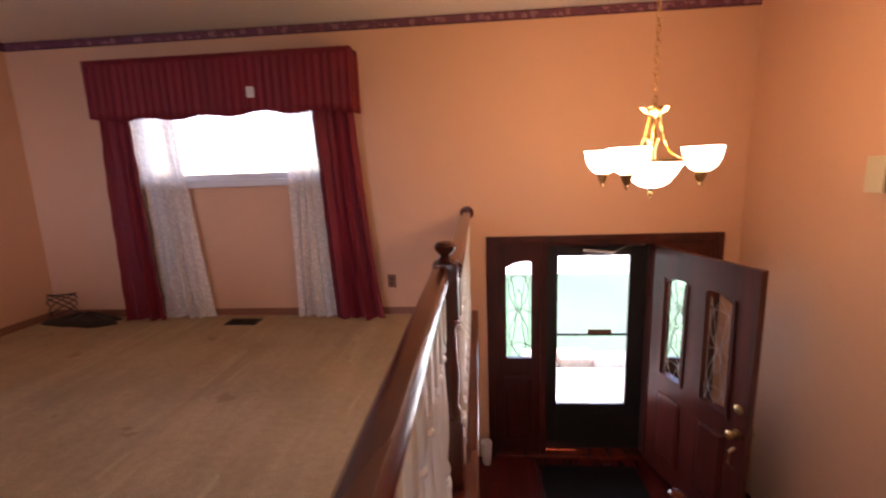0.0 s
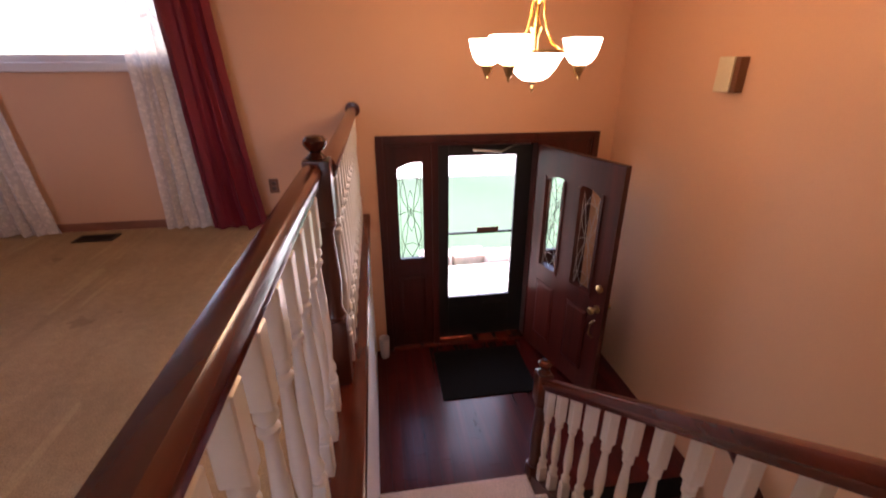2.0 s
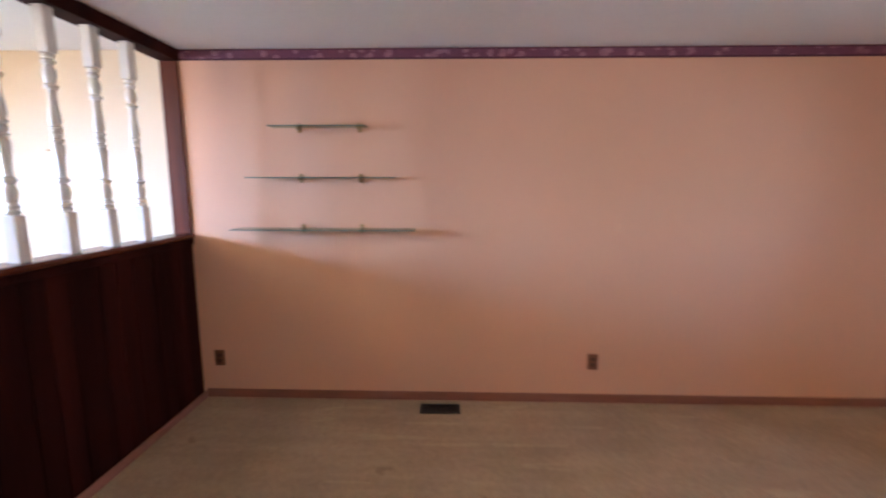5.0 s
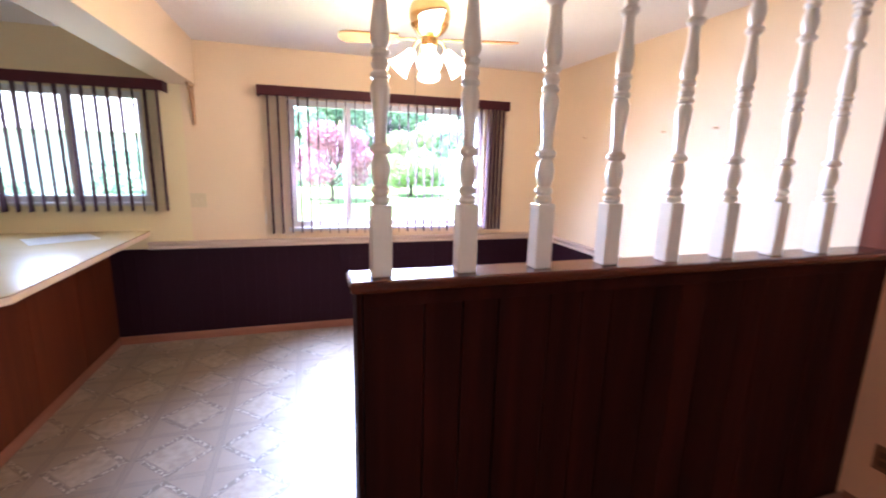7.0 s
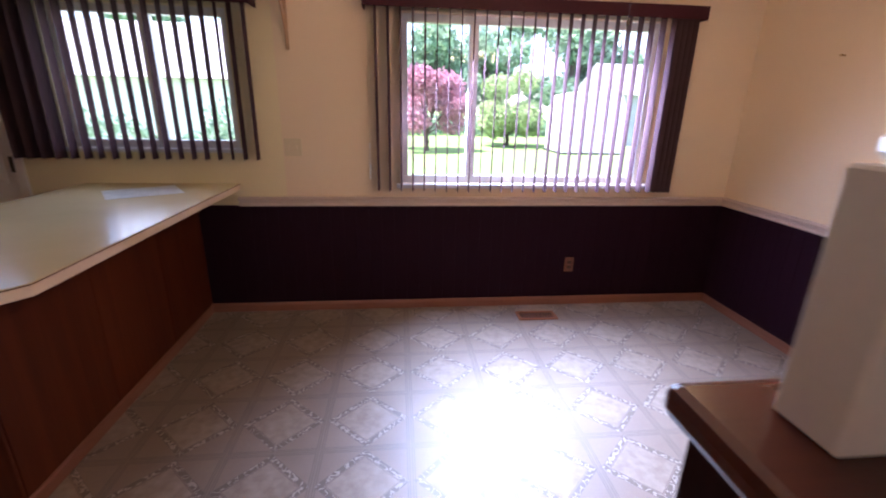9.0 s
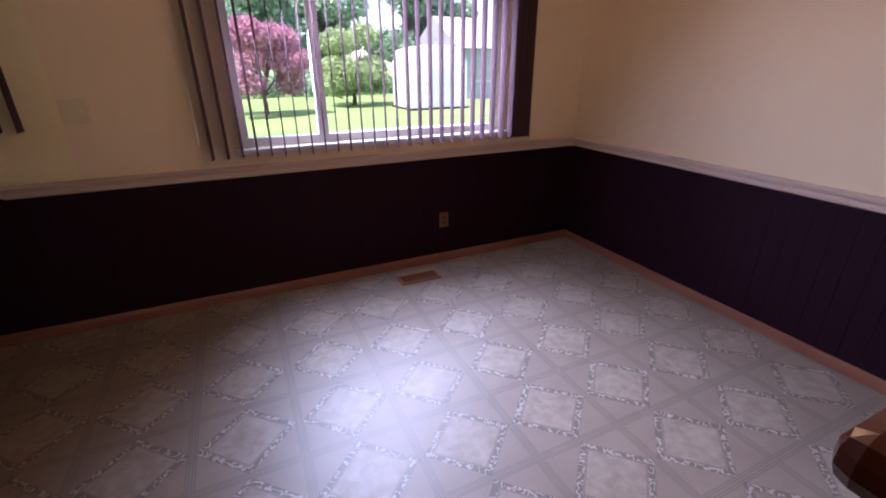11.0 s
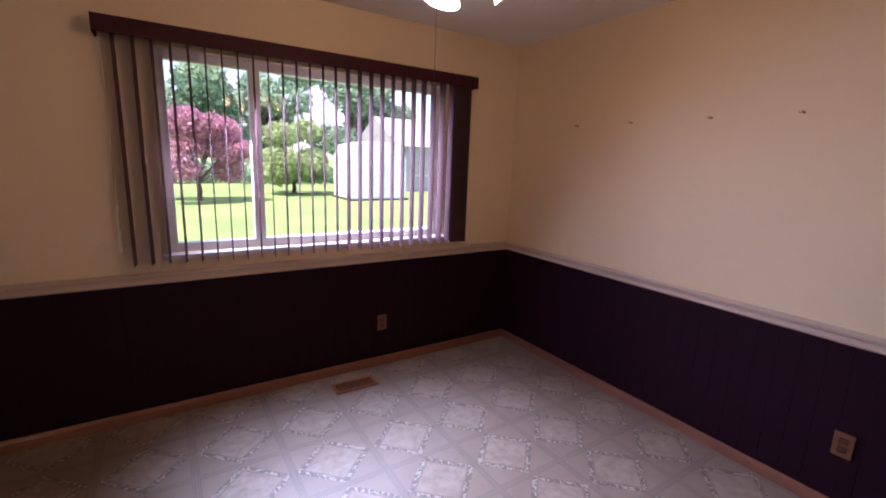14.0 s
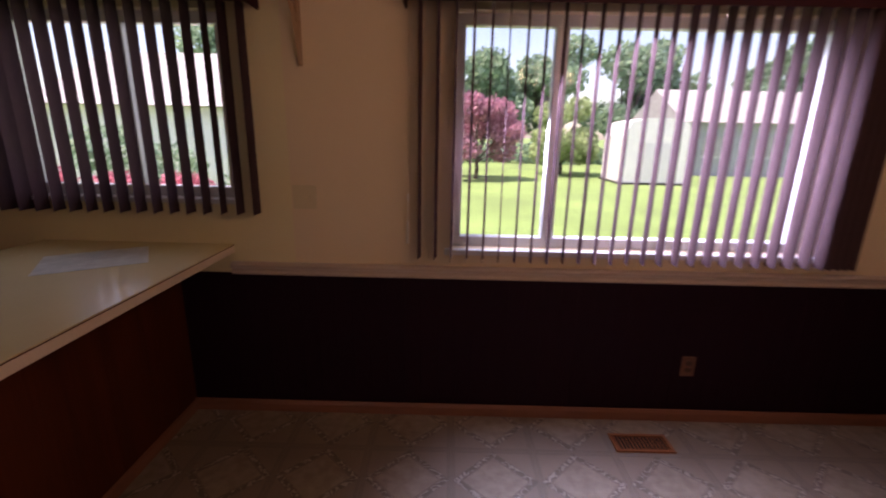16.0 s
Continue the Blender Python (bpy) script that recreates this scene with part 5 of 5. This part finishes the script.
for y in (-0.661, -1.075, -1.54, -1.937):
    bm = bmesh.new()
    lathe(bm, [(0.006, 0), (0.006, 0.003), (0.003, 0.005), (0.003, 0.018), (0.007, 0.020), (0.007, 0.024), (0, 0.025)], pose(0, y, 1.745, 0, -90, 0), 10)
    tube(bm, [(-0.016, y, 1.745), (-0.022, y + 0.012, 1.741), (-0.02, y + 0.016, 1.752)], 0.002, 5)
    tagged(part("picture_hook", bm, M_OLDBRASS, smooth=True), "small dark metal picture hook on the cream wall", "hook", "row of picture hooks")

cb = empty("corbel", (-3.13, -0.05, 1.9), "tan wooden fretwork corbel below the beam", "corbel")
bm = bmesh.new()
box(bm, -3.155, -3.135, -0.02, -0.001, 1.75, 2.05, bevel=0.003)
box(bm, -3.155, -3.135, -0.16, -0.02, 2.03, 2.05, bevel=0.003)
part("frame", bm, M_TANWOOD, cb)
bm = bmesh.new()
tube(bm, [(-3.145, -0.155, 2.03), (-3.145, -0.10, 1.99), (-3.145, -0.06, 1.93), (-3.145, -0.035, 1.86), (-3.145, -0.012, 1.765)], 0.009, 8)
tube(bm, [(-3.145, -0.02, 1.93), (-3.145, -0.055, 1.945), (-3.145, -0.075, 1.985), (-3.145, -0.06, 2.03)], 0.006, 8)
tube(bm, [(-3.145, -0.02, 2.0), (-3.145, -0.04, 1.985), (-3.145, -0.03, 1.96), (-3.145, -0.018, 1.95)], 0.005, 8)
part("scroll", bm, M_TANWOOD, cb, smooth=True)

pn = empty("peninsula_cabinet", (-4.1, -0.85, DZ), "reddish brown wood panelled peninsula cabinet", "cabinet")
boxpart("body", (-4.42, -3.855, -1.675, -0.002, 0.06, 0.868), M_CABINET, pn)
for y0, y1 in ((-1.675, -1.12), (-1.12, -0.56), (-0.56, -0.002)):
    boxpart("side_panel", (-3.855, -3.825, y0 + 0.0015, y1 - 0.0015, DZ, 0.868), M_CABINET, pn, bevel=0.0015)
boxpart("end_panel", (-4.42, -3.827, -1.69, -1.676, DZ, 0.868), M_CABINET, pn, bevel=0.0015)
boxpart("toe_board", (-4.40, -3.857, -1.66, -0.002, DZ, 0.06), M_DARKVENT, pn)
bm = bmesh.new()
extrude_profile(bm, [(0, 0), (-0.012, 0), (-0.012, 0.05), (-0.005, 0.06), (0, 0.06)], (-3.824, -0.02, DZ + 0.002), (-3.824, -1.69, DZ + 0.002))
part("base_strip", bm, M_BASE, pn)
ct = empty("countertop", (-4.0, -0.9, 0.87), "cream laminate countertop with a clipped corner and wood-strip edge", "countertop")


def slab(bm, grow, z0, z1):
    o = [(-3.535 + grow, -0.002), (-3.535 + grow, -1.76), (-3.61, -1.86 - grow), (-4.50, -1.86 - grow), (-4.50, -0.002)]
    va, vb = [bm.verts.new((x, y, z0)) for x, y in o], [bm.verts.new((x, y, z1)) for x, y in o]
    bm.faces.new(va[::-1])
    bm.faces.new(vb)
    for k in range(5):
        bm.faces.new((va[k], va[(k + 1) % 5], vb[(k + 1) % 5], vb[k]))


bm = bmesh.new()
slab(bm, 0.0, 0.870, 0.905)
part("edge_band", bm, M_EDGE, ct, "pale beige edge band")
bm = bmesh.new()
slab(bm, 0.002, 0.905, 0.908)
part("trim_line", bm, M_CABINET, ct, "thin brown edge line")
bm = bmesh.new()
slab(bm, -0.001, 0.908, 0.912)
part("surface", bm, M_COUNTER, ct, "cream laminate surface")
pp = empty("paper_sheet", (-3.98, -0.32, 0.912), "white printed sheet lying on the countertop", "paper")
bm = bmesh.new()
box(bm, -0.19, 0.19, -0.155, 0.155, 0.0, 0.0012)
o = part("sheet", bm, M_PAPER)
o.parent = pp
for i in range(6):
    bm = bmesh.new()
    box(bm, -0.16 + 0.06 * (i % 3), -0.02 + 0.08 * (i % 2), -0.12 + 0.045 * i, -0.112 + 0.045 * i, 0.0014, 0.0018)
    o = part("print_line", bm, M_STEEL)
    o.parent = pp
pp.matrix_world = pose(-3.98, -0.325, 0.9125, 0, 0, 34)

# kitchen back door
kd = empty("door_2", (-5.3, 0, 0), "white panelled kitchen door with a fan light", "door", kind="structure")
for d in ((KDOOR[1], KDOOR[1] + 0.06, -0.018, 0, 0, KDOOR[3] + 0.06), (KDOOR[0] - 0.06, KDOOR[0], -0.018, 0, 0, KDOOR[3] + 0.06), (KDOOR[0], KDOOR[1], -0.018, 0, KDOOR[3], KDOOR[3] + 0.06)):
    boxpart("casing", d, M_WHITE, kd, bevel=0.004)
KC = (KDOOR[0] + KDOOR[1]) / 2
bm = bmesh.new()
y0, y1, R, ZB = 0.02, 0.06, 0.26, 1.62
box(bm, KDOOR[0], KDOOR[1], y0, y1, 0, ZB)
box(bm, KDOOR[0], KC - R, y0, y1, ZB, KDOOR[3])
box(bm, KC + R, KDOOR[1], y0, y1, ZB, KDOOR[3])
for i in range(16):
    a0, a1 = math.pi * i / 16, math.pi * (i + 1) / 16
    q = [(KC + R * math.cos(a0), ZB + R * math.sin(a0)), (KC + R * math.cos(a1), ZB + R * math.sin(a1))]
    vs = [bm.verts.new(v) for v in ((q[0][0], y0, q[0][1]), (q[0][0], y0, KDOOR[3]), (q[1][0], y0, KDOOR[3]), (q[1][0], y0, q[1][1]))]
    vt = [bm.verts.new((v.co.x, y1, v.co.z)) for v in vs]
    bm.faces.new(vs)
    bm.faces.new(vt[::-1])
    bm.faces.new((vs[0], vs[3], vt[3], vt[0]))
for cx in (KC - 0.19, KC + 0.19):
    raised_panel(bm, cx - 0.14, cx + 0.14, 0.90, 1.52, y0, -1)
    raised_panel(bm, cx - 0.14, cx + 0.14, 0.15, 0.80, y0, -1)
kl = part("leaf", bm, M_WHITE, kd, "white panelled door leaf")
p = boxpart("pane", (KC - R, KC + R, 0.038, 0.042, ZB, ZB + R), M_GLASS, kl)
p.visible_shadow = False
bm = bmesh.new()
for a in (45, 90, 135):
    tube(bm, [(KC, 0.036, ZB), (KC + R * math.cos(radians(a)), 0.036, ZB + R * math.sin(radians(a)))], 0.008, 6)
part("glazing_bar", bm, M_WHITE, kl)
for z in (0.35, 0.98, 1.75):
    boxpart("hinge", (KDOOR[1] - 0.012, KDOOR[1] + 0.012, -0.022, -0.008, z, z + 0.10), M_DARKVENT, kd)

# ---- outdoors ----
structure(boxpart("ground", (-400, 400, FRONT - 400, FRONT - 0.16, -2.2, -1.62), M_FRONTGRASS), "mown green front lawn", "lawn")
structure(boxpart("ground_back", (-400, 400, 0.16, 500, -2.2, -0.9), M_GRASS), "sunny mown back lawn", "lawn")
structure(boxpart("pavement_porch", (-6.4, -3.4, -10.4, FRONT - 0.17, -1.62, -1.50), M_CONCRETE, bevel=0.01), "pale concrete porch slab before the door", "porch")
structure(boxpart("road", (-400, 400, -25, -16.2, -1.62, -1.60), M_CONCRETE), "pale sunlit street beyond the lawn", "road")
rs = random.Random(8)
for i, (x, y) in enumerate(((-4.75, -10.7), (-5.25, -10.72), (-5.72, -10.6))):
    bm = bmesh.new()
    box(bm, x - 0.24, x + 0.24, y - 0.14, y + 0.14, -1.62, -1.40, bevel=0.05, seg=3)
    for v in bm.verts:
        v.co += Vector((rs.uniform(-0.012, 0.012), rs.uniform(-0.012, 0.012), rs.uniform(-0.01, 0.01)))
    tagged(part("edging_stone", bm, M_STONE, smooth=True), "pinkish tan garden edging stone beside the porch", "stone", "stones edging the lawn")


def leaf_cloud(name, clumps, leaf, count, material, parent, seed, label=""):
    """Many small leaves scattered in uneven clumps (x, y, z, radius)."""
    r = np.random.default_rng(seed)
    total = sum(c[3] ** 2 for c in clumps)
    centres = []
    for x, y, z, rad in clumps:
        k = max(8, int(count * rad ** 2 / total))
        d = r.normal(size=(k, 3))
        d /= np.linalg.norm(d, axis=1)[:, None]
        d *= (rad * r.uniform(0.45, 1.08, k) ** 0.7)[:, None]
        d[:, 2] *= 0.75
        centres.append(d + (x, y, z))
    c = np.concatenate(centres)
    k = len(c)
    a, b = r.normal(size=(k, 3)), r.normal(size=(k, 3))
    a /= np.linalg.norm(a, axis=1)[:, None]
    b -= (a * b).sum(1)[:, None] * a
    b /= np.linalg.norm(b, axis=1)[:, None]
    s = leaf * r.uniform(0.6, 1.4, k)[:, None]
    v = np.stack([c - a * s, c + b * s * 0.5, c + a * s, c - b * s * 0.5], 1).reshape(-1, 3)
    f = np.arange(4 * k).reshape(-1, 4)
    me = bpy.data.meshes.new(name)
    me.from_pydata(v.tolist(), [], f.tolist())
    me.materials.append(material)
    ob = new(name, me)
    if parent is not None:
        ob.parent, ob.matrix_parent_inverse = parent, parent.matrix_basis.inverted()
    if label:
        ob["label"] = label
    return ob


def tree(name, x, y, z, h, crown_r, trunk_h, material, label, seed, leaf=0.16, count=5000):
    r = random.Random(seed)
    t = empty(name, (x, y, z), label, "tree")
    bm = bmesh.new()
    tube(bm, [(x, y, z - 0.1), (x + 0.05, y, z + trunk_h * 0.5), (x, y + 0.05, z + trunk_h), (x, y, z + h * 0.8)], [h * 0.035, h * 0.028, h * 0.022, h * 0.006], 9)
    clumps = []
    for i in range(11):
        a, f = r.uniform(0, 6.28), r.uniform(0.15, 1)
        zz = z + trunk_h + (h - trunk_h) * f * 0.9
        spread = crown_r * (1 - 0.55 * abs(f - 0.35)) * r.uniform(0.45, 0.85)
        p = (x + spread * math.cos(a), y + spread * math.sin(a), zz)
        tube(bm, [(x, y, z + trunk_h * r.uniform(0.75, 1.0)), ((x + p[0]) / 2, (y + p[1]) / 2, (z + trunk_h + zz) / 2), p], [h * 0.014, h * 0.009, h * 0.003], 6)
        clumps.append((*p, crown_r * r.uniform(0.32, 0.52)))
    part("trunk", bm, M_BARK, t, "brown branching trunk", smooth=True)
    leaf_cloud("crown", clumps, leaf, count, material, t, seed)
    return t


tree("maple_tree", -0.9, 22.5, -0.9, 4.2, 2.3, 1.1, M_LEAFRED, "red-leaved ornamental maple on the lawn", 3, 0.13, 7000)
tree("tree", 4.9, 27, -0.9, 4.9, 2.3, 0.8, M_LEAFLIME, "round lime-green garden tree on the lawn", 5, 0.15, 7000)
for i, (x, y, h) in enumerate(((-14, 44, 11), (-7, 47, 12), (1, 45, 10), (8, 46, 12), (15, 43, 11), (21, 45, 12), (-22, 40, 11), (28, 40, 12))):
    tree("tree", x, y, -0.9, h, 4.6, 2.0, M_LEAF, "tall green tree at the garden's end", 20 + i, 0.35, 4200)
for i, (x, y, h) in enumerate(((-16, -60, 9),)):
    tree("tree", x, y, -1.62, h, 3.6, 1.6, M_LEAF, "green street tree beyond the front lawn", 50 + i, 0.35, 3000)
hd = leaf_cloud("hedge", [(x * 1.3, 38 + math.sin(x) * 0.6, 0.0, 1.3) for x in range(-20, 28)], 0.22, 9000, M_LEAF, None, 9)
tagged(hd, "low green hedge along the garden boundary", "hedge", kind="stuff")
fl = leaf_cloud("flower_bed", [(-12.0 + 0.45 * i, 7.6 + 0.25 * math.sin(2 * i), 0.0 + 0.22 * math.sin(i * 1.7), 0.48) for i in range(14)], 0.07, 7500, M_LEAFPINK, None, 11)
tagged(fl, "pink flowering bushes outside the kitchen window", "flowers", kind="stuff")
bs = leaf_cloud("bush", [(-6.4, 8.8, 0.9, 0.9), (-7.2, 9.0, 0.2, 0.9), (-9.6, 9.2, 0.5, 0.8), (-11.4, 9.4, 0.9, 0.9), (-6.0, 8.6, -0.2, 0.8)], 0.08, 4200, M_LEAF, None, 12)
tagged(bs, "green shrub behind the pink flowers", "bush", kind="stuff")

sdh = empty("garden_shed", (8.4, 22.6, -0.9), "white rounded storage shed standing on the lawn", "shed")
bm = bmesh.new()
w, d, h = 1.75, 1.5, 3.3
sec = [(-w, 0), (-w, h * 0.72), (-w * 0.82, h * 0.94), (-w * 0.3, h), (w * 0.3, h), (w * 0.82, h * 0.94), (w, h * 0.72), (w, 0)]
fa, ba = [bm.verts.new((8.4 + x, 22.6 - d, -0.8 + z)) for x, z in sec], [bm.verts.new((8.4 + x, 22.6 + d, -0.8 + z)) for x, z in sec]
bm.faces.new(fa)
bm.faces.new(ba[::-1])
for k in range(8):
    bm.faces.new((fa[k], ba[k], ba[(k + 1) % 8], fa[(k + 1) % 8]))
part("wall", bm, M_SIDING, sdh, "white metal walls")
boxpart("base", (6.55, 10.25, 21.0, 24.2, -0.92, -0.79), M_BLACK, sdh, "dark base skid")
boxpart("door", (7.7, 9.1, 21.06, 21.09, -0.75, 1.25), M_VINYLFRAME, sdh)

nh = empty("house", (17, 30, -0.9), "pale grey neighbouring house behind the lawn", "house")
boxpart("wall", (13.2, 24, 28, 36, -0.9, 2.6), M_GREYSIDING, nh)
bm = bmesh.new()
vs = [bm.verts.new(v) for v in ((12.8, 27.4, 2.6), (24.4, 27.4, 2.6), (24.4, 36.6, 2.6), (12.8, 36.6, 2.6), (12.8, 32, 5.0), (24.4, 32, 5.0))]
for f in ((0, 1, 5, 4), (2, 3, 4, 5), (0, 4, 3), (1, 2, 5), (0, 3, 2, 1)):
    bm.faces.new([vs[k] for k in f])
part("roof", bm, M_ROOF, nh, "grey shingle roof")
for x in (14.6, 18.0, 21.2):
    wv = boxpart("window", (x, x + 1.3, 27.96, 28.0, 0.4, 1.7), M_ROOF, nh)
    boxpart("frame", (x - 0.08, x + 1.38, 27.95, 27.97, 0.32, 0.4), M_VINYLFRAME, wv)
nw = empty("house", (-9, 13, -0.9), "white sided neighbouring house beyond the flowers", "house")
boxpart("wall", (-16, -6.6, 13, 20, -0.9, 2.2), M_SIDING, nw)
bm = bmesh.new()
vs = [bm.verts.new(v) for v in ((-16.4, 12.5, 2.2), (-6.2, 12.5, 2.2), (-6.2, 20.5, 2.2), (-16.4, 20.5, 2.2), (-16.4, 16.5, 4.4), (-6.2, 16.5, 4.4))]
for f in ((0, 1, 5, 4), (2, 3, 4, 5), (0, 4, 3), (1, 2, 5), (0, 3, 2, 1)):
    bm.faces.new([vs[k] for k in f])
part("roof", bm, M_ROOF, nw, "grey shingle roof")

# ---- foyer floor boards, last ----
fb = bpy.data.objects["floor_foyer"]
x = STAIR_L
rb = random.Random(2)
while x > RIGHT + 0.02:
    nx = max(x - 0.083, RIGHT)
    y = FRONT
    first = rb.uniform(0.3, 0.9)
    while y < FOOT - 0.01:
        ny = min(y + first, FOOT)
        first = rb.uniform(0.6, 1.2)
        bm = bmesh.new()
        box(bm, nx + 0.0008, x - 0.0008, y + 0.0008, ny - 0.0008, FOYER - 0.004, FOYER)
        part("board", bm, M_FOYERWOOD, fb)
        y = ny
    x = nx
